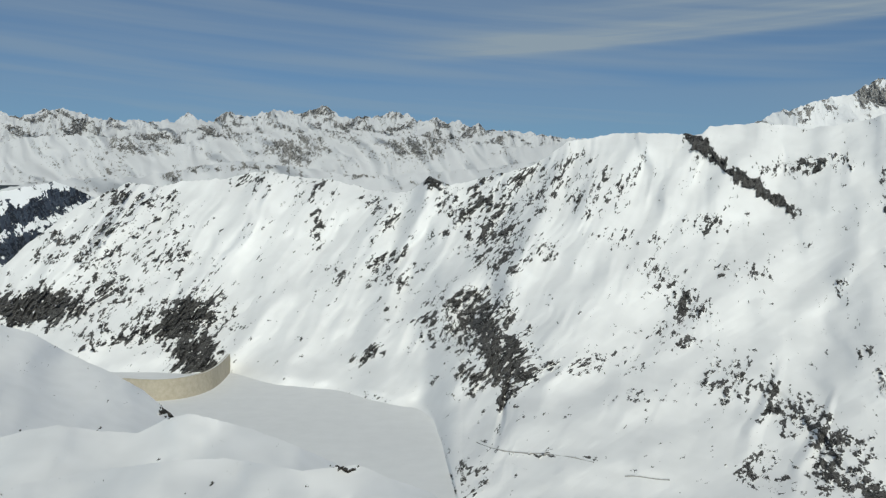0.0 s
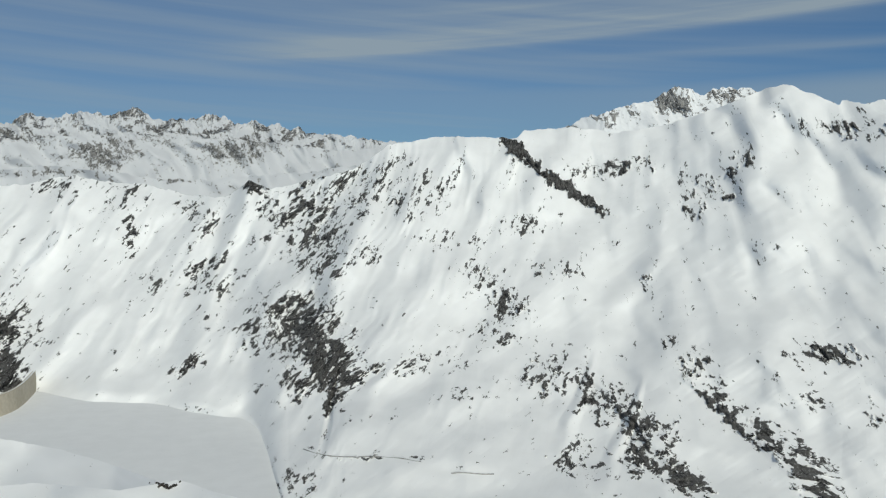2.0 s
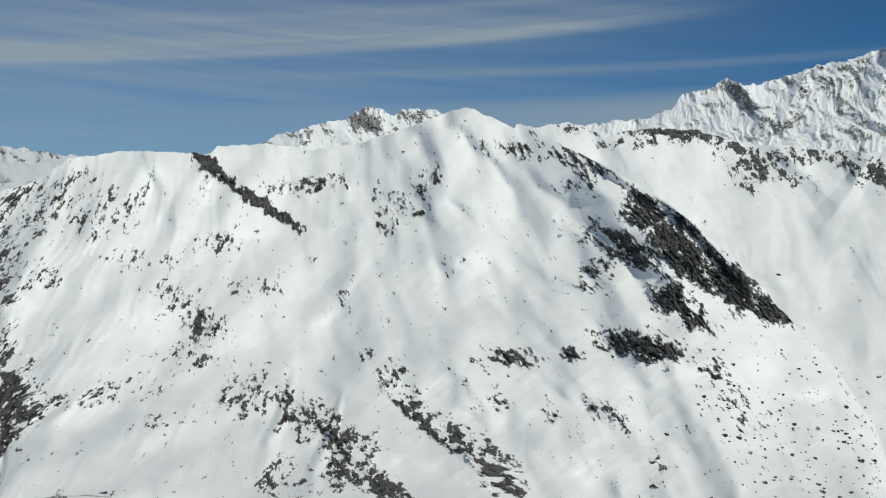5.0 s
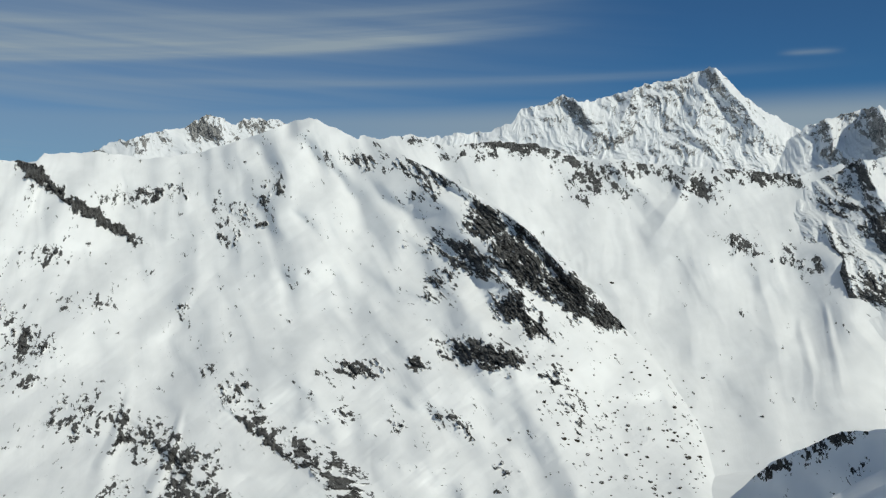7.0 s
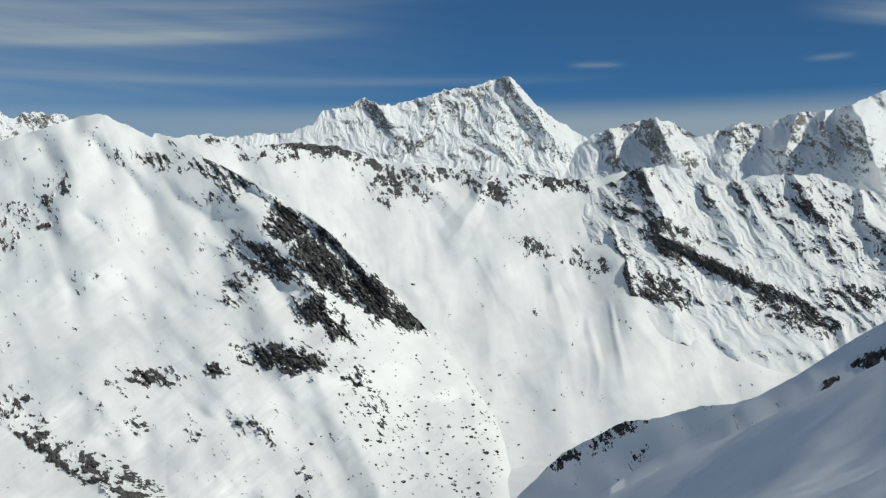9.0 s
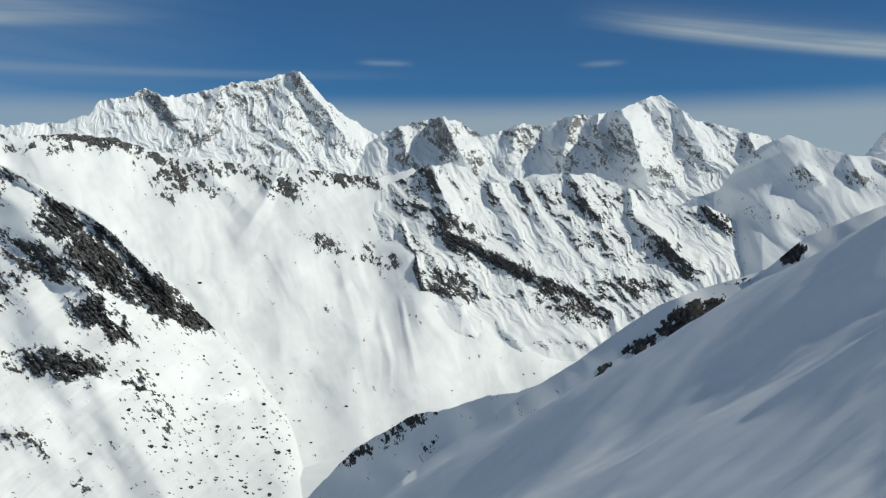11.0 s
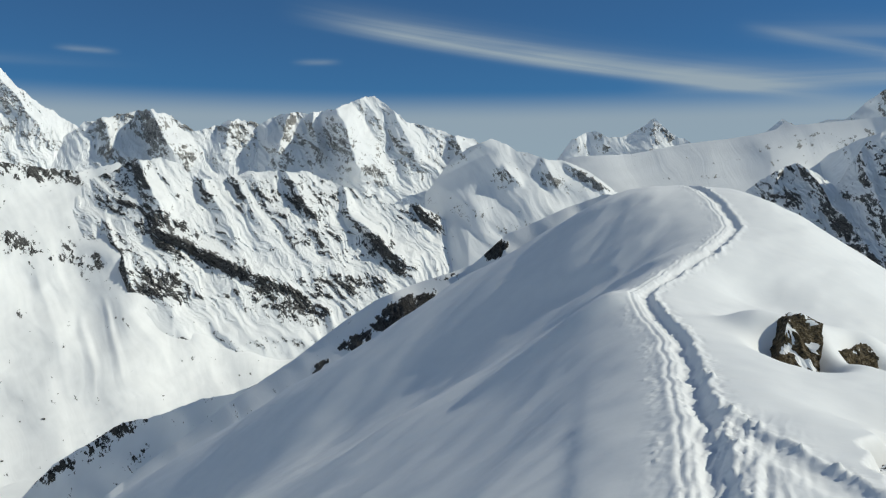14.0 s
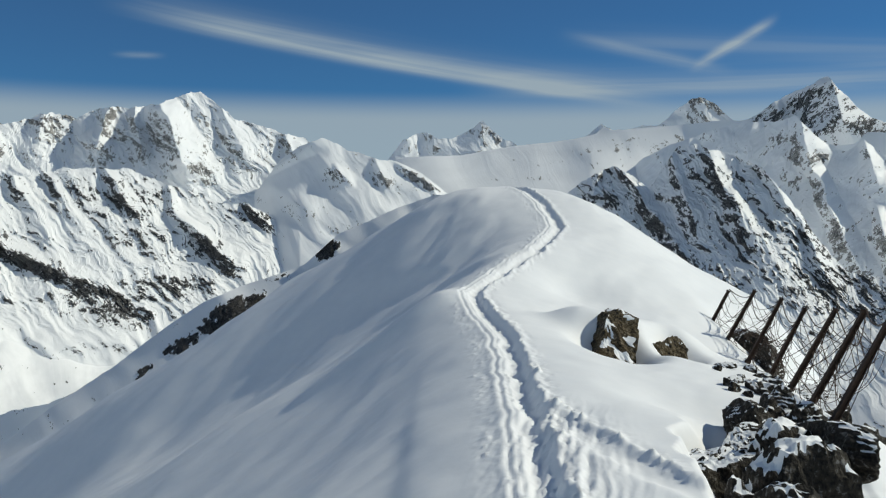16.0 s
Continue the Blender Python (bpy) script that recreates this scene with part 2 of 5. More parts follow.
def patches(mask, least):
    """Numbers each connected patch of the mask; -1 elsewhere and on patches of fewer cells."""
    label = np.where(mask, np.arange(mask.size).reshape(mask.shape), 10 ** 9)
    for _ in range(400):
        old = label.copy()
        for axis in (0, 1):
            for shift in (1, -1):
                moved = np.roll(label, shift, axis)
                edge = [slice(None), slice(None)]
                edge[axis] = 0 if shift == 1 else -1
                moved[tuple(edge)] = 10 ** 9
                label = np.where(mask, np.minimum(label, moved), label)
        if (old == label).all():
            break
    ids, back, count = np.unique(label, return_inverse=True, return_counts=True)
    small = (count < least) | (ids == 10 ** 9)
    order = np.argsort(-count)
    small[order[200:]] = True
    return np.where(small[back].reshape(mask.shape), -1, back.reshape(mask.shape))


def evened(field, width):
    """A copy of the field smoothed both ways over that many cells."""
    for axis in (0, 1):
        for _ in range(2):
            pads = [(0, 0), (0, 0)]
            pads[axis] = (width + 1, width)
            run = np.cumsum(np.pad(field, pads, mode="edge"), axis)
            n = field.shape[axis]
            field = (np.take(run, range(2 * width + 1, 2 * width + 1 + n), axis) - np.take(run, range(n), axis)) / (2 * width + 1)
    return field


def steepness(front):
    """How much steeper each place is than the slope round it."""
    across, up = np.gradient(front, axis=1), np.gradient(front, axis=0)
    n = np.cross(across, up)
    nz = np.abs(n[..., 2]) / np.maximum(np.linalg.norm(n, axis=-1), 1e-6)
    return evened(evened(nz, 14) - nz, 1)


def mountain(name, label, crest, foot, near, far, rocks=(), step=None, relief=1.0, flute=0.0, lean=25.0, jag=0.08, speck=-0.25, bend=1.0, seed=1, mat=None, foot_z=None, streak=1.0, craggy=1.0, round_off=2.0, ends=(0, 0), ribs=(), soft=1.0, fine=1.0, sharp=True, cling=None, drift=1.5, category="mountain"):
    """A mountainside: a sheet from its foot to its crest and down the far side. crest, foot: bearing and height angle; near, far: bearing and metres."""
    ribbed = sharp and np.max(flute) >= 0.5
    step = step or (0.07 if ribbed else 0.09)
    az = np.arange(crest[0][0], crest[-1][0] + step * 0.5, step)
    line = blurred(along(crest, az), 0.15 / step)
    jags = jag * fbm(az * 1.4, az * 0 + 0.3, 5, 0.62, seed)
    low = np.minimum(blurred(along(foot, az), 2.0 / step), line - 0.6)
    r0 = (EYE - along(foot_z, az)) / np.tan(np.radians(-low)) if foot_z is not None else along(near, az)
    r1 = np.maximum(blurred(along(far, az), 1.5 / step), r0 + 5)
    broad = np.maximum(blurred(line, round_off / step), low + 1.0)
    rows = int((line - low).max() / step) + 2
    t = np.linspace(0, 1, rows)[:, None]
    a = np.broadcast_to(az, (rows, len(az)))
    e = low + (line - low) * t + jags * t ** 8
    rise = np.clip((e - low) / (broad - low), 0, 1.6)
    p, q = flow(a, e, lean)
    w = 0.4 * fbm(a * 0.6, e * 0.6, 3, 0.42, seed + 5) if ribbed else 0.4 * fbm(a * 0.45, e * 0.45, 2, 0.3, seed + 5)
    p, q = (p + w) * fine, (q + w) * fine
    rock, which = outcrop_field(a, e, rocks, lean, seed, speck, fine)
    if ribbed:
        crests = fbm(p * 0.75, q * 0.36, 6, 0.52, seed + 30, True)
        teeth = fbm(p * 2.2, q * 0.8, 3, 0.55, seed + 35, True)
        rock = rock + 0.3 * (crests - 0.3) + 0.22 * (teeth - 0.3)
    sheet = r0 + (r1 - r0) * rise ** bend
    size = relief / fine * sheet / 3000.0 * step01(t, 0.0, 0.08)
    bulge = (12 + 26 * soft) * fbm(p * 0.33, q * 0.26, 2, 0.3, seed + 10) + 42 * (soft > 0.5) * fbm(p * 0.17, q * 0.15, 2, 0.3, seed + 12) + soft * ((4.0 if ribbed else 1.0) * fbm(p * 0.8, q * 0.4, 2, 0.35, seed + 15) + (0.4 * fbm(p * 2.2, q * 1.0, 2, 0.45, seed + 20) if ribbed else drift * fbm((e - 0.7 * a) * 1.3, (a + 0.7 * e) * 0.25, 3, 0.5, seed + 20)))
    bulge = bulge + (along(flute, a) if isinstance(flute, list) else flute) * step01(t, 0.08, 0.4) * (9 * crests + teeth * (0.9 + 4.5 * step01(rock, -0.25, 0.15)) if ribbed else 10 * fbm(p * 1.1, q * 0.4, 4, 0.5, seed + 30, True) if sharp else 13 * fbm(p * 1.0, q * 0.22, 2, 0.4, seed + 30))
    for a0, e0, a1, e1, high, wide in ribs:
        la, le = a1 - a0, e1 - e0
        m = (la * la + le * le) ** 0.5
        u = ((a + w * 0.5 - a0) * la + (e - e0) * le) / (m * m)
        off = np.abs((a + w * 0.5 - a0) * le - (e - e0) * la) / m
        edge = np.clip(1 - off / (wide * (0.45 + 0.55 * np.clip(u, 0, 1))), 0, 1)
        bulge = bulge + high * (edge if sharp else step01(edge, 0, 1)) * step01(u, -0.25, 0.15) * step01(u, 1.25, 0.6)
    r = sheet - size * bulge
    ar, er = np.radians(a), np.radians(e)
    steep = steepness(np.stack([r * np.sin(ar), r * np.cos(ar), EYE + r * np.tan(er)], -1))
    rock = rock + (cling if cling is not None else 2.2 if ribbed else 0.9) * np.clip(steep, -0.3, 0.3)
    bare = step01(rock, 0.0, 0.3)
    r = r - size * bare * craggy * (2.5 + 7 * fbm(p * 2.5, q * 1.5, 5, 0.58, seed + 80, True))
    for side, d in ((0, az - az[0]), (1, az[-1] - az)):
        r = r + ends[side] * (1 - step01(d, 0, 2.5)) ** 2
    r = np.minimum(r, 4930)
    front = np.stack([r * np.sin(ar), r * np.cos(ar), EYE + r * np.tan(er)], -1)
    back = []
    for d in (0, 12, 40, 120, 300, 700):
        rb = np.minimum(r[-1] + d, 4950 + d * 0.04)
        zb = np.maximum(front[-1][:, 2] - 0.75 * d - 0.4, -60)
        back.append(np.stack([rb * np.sin(ar[-1]), rb * np.cos(ar[-1]), zb], -1))
    verts = np.concatenate([front, np.array(back)]).reshape(-1, 3)
    fall = np.stack([p, q * 0.6, p * 0], -1)
    fall = np.concatenate([fall.reshape(-1, 3), np.zeros((6 * len(az), 3))])
    layer = np.concatenate([np.clip(0.5 + rock * 0.75, -1, 1), np.full((6, len(az)), -1.0)]).ravel()
    quads = np.concatenate([grid_quads(rows, len(az)), grid_quads(6, len(az)) + rows * len(az)])
    owner = np.full(len(quads), -1)
    if rocks:
        grid = layer[quads[:(rows - 1) * (len(az) - 1)]].mean(1).reshape(rows - 1, -1)
        owner[:grid.size] = patches((grid > 0.24) & (which[:-1, :-1] >= 0), 30).ravel()
    body = new(name, mesh_of(name, verts, quads[owner < 0], layer, not ribbed, fall))
    body.data.materials.append(mat or FACE)
    tagged(body, label, category)
    if rocks:
        for mine in np.split(quads[np.argsort(owner, kind="stable")], np.cumsum(np.unique(owner, return_counts=True)[1])[:-1])[(1 if owner.min() < 0 else 0):]:
            ob = new("rock_outcrop", mesh_of("rock_outcrop", verts, mine, layer, not ribbed, fall))
            ob.data.materials.append(mat or FACE)
            ob.parent = body
    return body


# The valley floor, the frozen reservoir and the mountains round it.
def flat_disc(name, z, radius, mat, rings=60, cols=180, wave=0.0):
    rr = radius * (np.linspace(0.02, 1, rings)[:, None]) ** 1.3
    aa = np.linspace(0, 2 * math.pi, cols)[None, :]
    zz = z + wave * fbm(rr * np.sin(aa) / 400, rr * np.cos(aa) / 400, 3, 0.5, 90)
    v = np.stack([rr * np.sin(aa), rr * np.cos(aa), zz], -1).reshape(-1, 3)
    ob = new(name, mesh_of(name, v, grid_quads(rings, cols), np.full(len(v), -1.0)))
    ob.data.materials.append(mat)
    return ob


tagged(flat_disc("ground", -28.0, 4980, FACE, wave=6.0), "snow-covered valley floor", "ground", kind="structure")

MAIN_CREST = [
    (-27.6, -6.22), (-25.9, -4.91), (-24.1, -3.16), (-21.9, -1.39), (-20.1, -0.4), (-18.7, 0.27), (-16.9, 0.05), (-15.6, 0.4), 
    (-13.3, 0.56), (-11.6, 0.99), (-10.6, 1.11), (-9.2, 0.81), (-6.5, 0.56), (-4.4, 0.02), (-2.1, -0.18), (-0.7, 0.89), 
    (0.5, 0.33), (2.3, 0.77), (4, 1.17), (5.8, 1.7), (7, 2.47), (7.8, 3.09), (10.9, 3.63), (13.9, 3.55), 
    (15.7, 3.53), (16.2, 3.99), (18.7, 4.12), (19.1, 4.2), (21.7, 3.8), (24.4, 4.15), (26.7, 4.85), (28.1, 5.33), 
    (29.7, 5.93), (30.5, 6.22), (31.3, 6.47), (32.1, 6.18), (33.1, 5.72), (34.4, 5.12), (34.4, 5.45), (35.8, 5.02), 
    (37.6, 3.9), (39.6, 2.92), (41, 2.05), (42.6, 1.19), (44.3, -0), (45.9, -1.51), (47.5, -2.83), (49.1, -4.45), 
    (50.1, -5.73), (51.3, -7.04), (52.8, -8.48), (55.2, -12.03), (56.7, -16.05),
]
MAIN_FOOT = [
    (-27.7, -9.95), (-26, -10.4), (-19.9, -11.14), (-15.7, -11.43), (-13.2, -11.41), (-10.7, -12.24), (-6.5, -12.75), (-2.9, -13.68), 
    (-0.4, -14.36), (0.7, -18.11), (0.7, -15.77), (1.4, -19.42), (4, -18.61), (14.7, -19.87), (25.3, -19.85), (38.3, -18.57), 
    (39, -18.1), (53.2, -18.12), (66.5, -17.19),
]
ROCKS_A = [
    (-19.8, -0.9, 2.47, 1.59, -20, 0.5), (-16.9, -1.4, 1.76, 1.23, 0, 0.4), (-23, -3.5, 1.76, 0.88, -30, 0.4), (-18.9, -3.6, 3.18, 1.41, -20, 0.45), 
    (-16.3, -4.6, 1.76, 2.12, -60, 0.4), (-23.7, -6.9, 3.35, 1.13, 0, 0.95), (-20.2, -6.2, 2.12, 1.59, 0, 0.5), (-15.7, -8, 2.47, 1.59, -15, 0.95), 
    (-18.3, -8.6, 1.41, 0.88, 0, 0.7), (-14.9, -9.9, 1.59, 1.34, -20, 1), (-20.5, -8.8, 1.76, 0.88, 0, 0.5), (-11.3, 0.5, 1.94, 0.64, -15, 0.5), 
    (-7.9, -0.2, 2.47, 1.06, -50, 0.35), (-7.6, -2.6, 0.49, 0.99, 0, 0.6), (-3.5, -1.5, 1.41, 1.41, -40, 0.45), (-0.3, 0.5, 0.88, 0.49, 10, 0.8),
]
ROCKS_B = [
    (2.7, -1.5, 2.47, 2.47, -20, 0.65), (5.8, 0.3, 2.82, 1.59, -15, 0.5), (9.6, -0, 2.12, 1.41, -20, 0.45), (3.4, -4.1, 1.41, 1.06, 0, 0.65), 
    (5.8, -3.6, 1.41, 1.06, 0, 0.5), (-5.1, -5, 2.12, 1.06, -30, 0.4), (-3, -5, 1.06, 1.76, -60, 0.5), (-2.6, -7.2, 1.41, 1.23, -50, 0.35), 
    (2.4, -8.5, 2.65, 2.12, 30, 0.85), (4, -10.2, 1.59, 1.76, 0, 1), (1.9, -11.3, 1.23, 1.06, 40, 0.8), (-0.5, -8.2, 1.41, 1.23, 0, 0.5), 
    (-4.2, -10.1, 0.42, 0.99, 60, 0.75), (5.8, -11.2, 1.59, 0.53, -20, 0.9), (4.4, -12.3, 0.71, 0.88, 0, 0.8), (4, -12.7, 0.21, 0.92, 15, 1.4), 
    (8.8, -10.8, 1.06, 0.71, 0, 0.65),
]
ROCKS_C = [
    (10.8, -10.4, 1.76, 0.71, 0, 0.5), (12, -2.8, 2.12, 0.71, 0, 0.35), (13.4, -4.8, 1.41, 1.06, 30, 0.5), (15.3, -6.6, 1.41, 0.88, 25, 0.65), 
    (14.5, -8.5, 1.76, 0.88, 0, 0.6), (18, -4.6, 2.12, 0.71, 10, 0.35), (16, -2, 1.41, 0.71, 0, 0.5), (15.7, 2.9, 1.48, 0.35, 38, 1.2), 
    (17.2, 1.7, 1.06, 0.32, 50, 0.8), (18.8, 0.5, 2.65, 0.28, 33, 1.6), (21.6, 1.7, 1.76, 0.56, -5, 0.55), (7.5, 1.7, 2.12, 0.49, -15, 0.5), 
    (2.1, -17.8, 1.41, 1.06, 60, 0.4), (12.6, -12.3, 0.28, 1.06, 90, 0.6), (6.6, -16.1, 3.53, 0.08, 3, 0.62), (3.2, -15.6, 0.56, 0.11, 40, 0.7),
]
ROCKS_D = [
    (26.6, 0.1, 1.23, 1.41, 40, 0.5), (28.3, -0.2, 0.42, 0.21, 0, 1.2), (22.7, 1.8, 1.59, 0.53, 0, 0.65), (29.1, 2.1, 0.88, 0.71, -60, 0.5), 
    (17.5, -11.1, 1.23, 1.76, 60, 0.6), (20.2, -12.1, 0.71, 1.76, -20, 0.8), (22.8, -13.4, 2.47, 1.23, 45, 0.7), (19.3, -15.9, 1.06, 1.59, 80, 0.6), 
    (21.1, -16.5, 0.88, 1.41, 80, 0.5), (23.9, -15.4, 1.76, 2.12, 50, 0.7), (26.3, -16.9, 2.12, 0.71, 35, 0.85), (26.6, -10.2, 1.41, 0.88, 30, 0.6), 
    (25.2, -8.9, 0.71, 0.71, 0, 0.5), (28.5, -12.8, 2.12, 0.64, 42, 0.85), (31.1, -14.3, 1.94, 0.71, 38, 0.9), (33.3, -16, 1.94, 1.06, 40, 0.8),
]
ROCKS_E = [
    (23.9, -5.3, 0.53, 1.23, 10, 0.45), (34.5, -9, 1.76, 0.53, 12, 0.85), (34.5, 3.8, 2.12, 0.49, 12, 0.6), (37.9, 3.3, 2.12, 0.64, 15, 0.65), 
    (38.9, 2.2, 1.23, 0.53, -10, 0.6), (42.3, -0, 1.59, 1.13, 35, 0.95), (44.3, -2.2, 2.65, 1.41, 40, 1), (47.4, -4.3, 2.29, 1.06, 40, 1), 
    (49.5, -5.7, 1.34, 0.56, 42, 1), (41, -2.2, 2.47, 0.88, 25, 0.75), (39.3, -3.8, 0.88, 1.41, 60, 0.65), (43.9, -5.3, 1.23, 1.13, 35, 0.9), 
    (45.2, -6.6, 1.06, 0.64, 35, 0.95), (42.2, -8.2, 2.47, 0.85, 10, 1), (38, -8.8, 0.88, 0.42, 0, 0.9),
]
ROCKS_F = [
    (46.8, -9.5, 0.71, 0.88, 40, 0.6), (40.4, -12.3, 1.23, 0.64, 30, 0.65), (36.5, -12.3, 0.49, 1.41, -20, 0.5), (38.4, -13.1, 0.71, 0.88, 60, 0.3), 
    (32.9, -11, 1.41, 1.41, 30, 0.28), (31.3, -9.3, 0.53, 0.35, 0, 0.5), (47.5, -11.4, 2.47, 1.06, 40, 0.4), (43.2, -15.1, 0.49, 0.35, 30, 0.6), 
    (43.3, -16.4, 0.49, 0.28, 30, 0.5),
]
RIBS_MAIN = [
    (-10.6, 1.1, -15.7, -7.7, 30, 1.6), (-0.7, 0.9, -4.7, -10.6, 40, 1.5), (7.5, 1.7, 2.4, -10.6, 40, 1.6), (15.7, 3.5, 12.1, -4.5, 35, 1.6), 
    (-18.7, 0.3, -24.1, -7.3, 35, 1.6), (31.5, 6.7, 27.4, -1.6, 18, 2.6), (24.6, -3.4, 20.4, -8.2, 20, 1.6), (39.6, 2.9, 44.3, -0, 40, 1), 
    (44.3, -0, 50.1, -5.7, 60, 1), (26.7, -11.4, 34.2, -17.1, 14, 0.8), (4.6, -11.2, 3.4, -15.6, -30, 0.4), (20.5, -10.5, 18.6, -15.5, 22, 0.8), (23.4, -12, 21.4, -17, 22, 0.7), (20.6, -11.2, 26.5, -17, 18, 0.8),
]
main_mountain = mountain(
    "mountain", "long snowy mountainside with dark rock outcrops above the frozen lake", MAIN_CREST, [(az, el - (3.0 if 1 < az < 35 else 0.0)) for az, el in MAIN_FOOT], None,
    [(-27, 4300), (-12, 4420), (-5, 4150), (0, 3850), (5, 3650), (20, 3800), (30, 3720), (34, 3640), (41, 3160), (47, 3000), (50, 3120), (53, 3020), (55.2, 2820), (57, 2420)],
    ROCKS_A + ROCKS_B + ROCKS_C + ROCKS_D + ROCKS_E + ROCKS_F, ribs=RIBS_MAIN, step=0.06, ends=(0, 60), sharp=False, craggy=1.9, flute=[(-27, 0.9), (10, 0.7), (20, 0.12), (60, 0.1)], relief=1.3, lean=[(-27, -35), (5, -32), (35, 32), (60, 35)], jag=0.07, seed=3, foot_z=[(-30, -15), (1.5, -15), (4.5, 6), (25, 6), (36, -15), (70, -15)], speck=-0.2)

FAR_CREST = [
    (-27.4, 3.75), (-25.7, 4.04), (-24.5, 3.8), (-23.2, 4.46), (-21.8, 4.38), (-20.3, 3.95), (-17.8, 3.9), (-16.2, 3.88), 
    (-15.4, 4.3), (-14.3, 4), (-12.9, 4.58), (-11.8, 4.2), (-10.4, 4.74), (-8.9, 4.57), (-7.2, 5.01), (-6.1, 4.48), 
    (-4.4, 4.47), (-2.5, 4.84), (-1.4, 4.33), (0.5, 4.28), (2.6, 3.94), (4, 3.6), (6.1, 3.5), (7.5, 3.33), 
    (10.2, 3.09), (15.9, 2.73),
]
ROCKS_FAR = [
    (-18.6, 2.4, 1.59, 0.71, -10, 0.5), (-9.1, 2.4, 1.76, 0.88, -10, 0.55), (-1.2, 2.8, 2.12, 0.88, -15, 0.5), (-6.8, 4, 2.12, 0.71, 20, 0.45), 
    (-2.7, 3.9, 3.18, 0.71, 15, 0.4), (-22.5, 3.5, 3.18, 0.71, 0, 0.35), (-12.9, 3.7, 2.12, 0.71, 0, 0.35), (1.6, 3.7, 2.12, 0.42, 10, 0.4),
]
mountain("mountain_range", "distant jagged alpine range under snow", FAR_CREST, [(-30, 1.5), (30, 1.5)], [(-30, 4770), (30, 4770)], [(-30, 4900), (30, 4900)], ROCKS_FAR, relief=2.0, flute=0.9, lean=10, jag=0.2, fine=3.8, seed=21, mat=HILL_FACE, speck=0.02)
MID_CREST = [
    (-27.4, 2.14), (-25.7, 2.41), (-22.2, 2.99), (-18.5, 2.86), (-16.6, 2.54), (-12.6, 3.23), (-9.2, 3.43), (-6.5, 3.47), 
    (-3.3, 3.38), (-0.2, 3.2), (2.3, 3), (5.1, 2.67), (7.5, 2.92), (10.9, 2.74), (14.3, 2.4),
]
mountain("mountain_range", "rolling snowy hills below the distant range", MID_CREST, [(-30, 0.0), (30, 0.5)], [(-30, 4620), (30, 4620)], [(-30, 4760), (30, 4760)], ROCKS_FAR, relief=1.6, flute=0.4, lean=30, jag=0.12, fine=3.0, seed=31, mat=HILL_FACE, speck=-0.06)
LOW_CREST = [
    (-27.4, -0.13), (-25.8, -0.21), (-22.8, 0.33), (-20.4, 0.49), (-17.9, 0.61), (-14.9, 1.29), (-12, 1.71), (-6.5, 0.98), 
    (-3.7, 0.86), (-1.2, 1.09), (2.3, 1.33), (5.8, 1.87), (9.2, 2.23), (14.3, 2.06),
]
ROCKS_LOW = [
    (-15.6, 1.1, 1.41, 0.28, -20, 0.5), (-12.6, 1.2, 2.12, 0.21, -5, 0.5), (-3, 2.6, 1.41, 0.42, -30, 0.5), (-5.1, 0.9, 1.06, 0.18, 0, 0.4), 
    (-21.3, 1.1, 1.41, 0.21, 0, 0.4),
]
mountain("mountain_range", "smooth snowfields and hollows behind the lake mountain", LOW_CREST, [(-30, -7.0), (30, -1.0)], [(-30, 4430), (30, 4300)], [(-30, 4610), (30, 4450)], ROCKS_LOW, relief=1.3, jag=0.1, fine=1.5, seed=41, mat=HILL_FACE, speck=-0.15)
FOREST_CREST = [
    (-27.4, -0.35), (-25.8, -0.37), (-24.6, -0.14), (-22.8, 0.33), (-21.3, -0.24), (-20.1, -0.96), (-18.9, -2.23),
]
mountain("forest_hill", "dark wooded valley side tinted blue for haze, with snowy clearings", FOREST_CREST, [(-30, -7.5), (-15, -7.5)], [(-30, 4330), (-15, 4330)], [(-30, 4430), (-15, 4430)], [(-25.5, 0.6, 4.5, 0.5, -6, 1.0), (-24.5, -1.6, 3.0, 0.55, -22, 1.1), (-25.5, -3.6, 3.2, 0.6, -22, 1.1), (-22.2, -0.6, 1.4, 0.5, -20, 1.0)], relief=0.6, jag=0.08, seed=45, mat=WOODED, speck=0.0, ends=(0, 500), category="hill")
TOOTH_CREST = [
    (18.4, 3.88), (19.8, 4.72), (21.9, 5.37), (23.2, 5.55), (24.3, 5.91), (25.2, 6.5), (26, 6.26), (26.9, 5.92), 
    (27.4, 6.27), (29.2, 6.37), (30.6, 5.58), (32.4, 4.01),
]
ROCKS_TOOTH = [
    (25, 5.6, 1.41, 0.88, -50, 0.8), (28.1, 5.9, 1.23, 0.42, 0, 0.85), (21.9, 4.8, 1.76, 0.56, -10, 0.45),
]
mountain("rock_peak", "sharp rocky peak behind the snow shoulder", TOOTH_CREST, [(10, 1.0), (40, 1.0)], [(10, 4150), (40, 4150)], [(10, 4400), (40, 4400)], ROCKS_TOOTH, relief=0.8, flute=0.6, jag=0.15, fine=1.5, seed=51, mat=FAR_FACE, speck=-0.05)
WHITE_CREST = [
    (34.5, 4), (36.5, 5.19), (38.6, 5.26), (40.8, 5.49), (42.6, 5.62), (43.9, 6.22), (44.5, 7), (45.5, 7.09), 
    (46.8, 7.63), (47, 7.9), (47.9, 7.32), (48.4, 7.5), (48.9, 7.4), (50.1, 7.75), (51.5, 8.17), (52.7, 8.45), 
    (54.3, 8.55), (55.7, 9.12), (56.6, 8.53), (57.3, 7.74), (58.5, 6.69), (59.9, 5.81), (61, 5.11), (62.7, 3.71), 
    (64.7, 2.31),
]
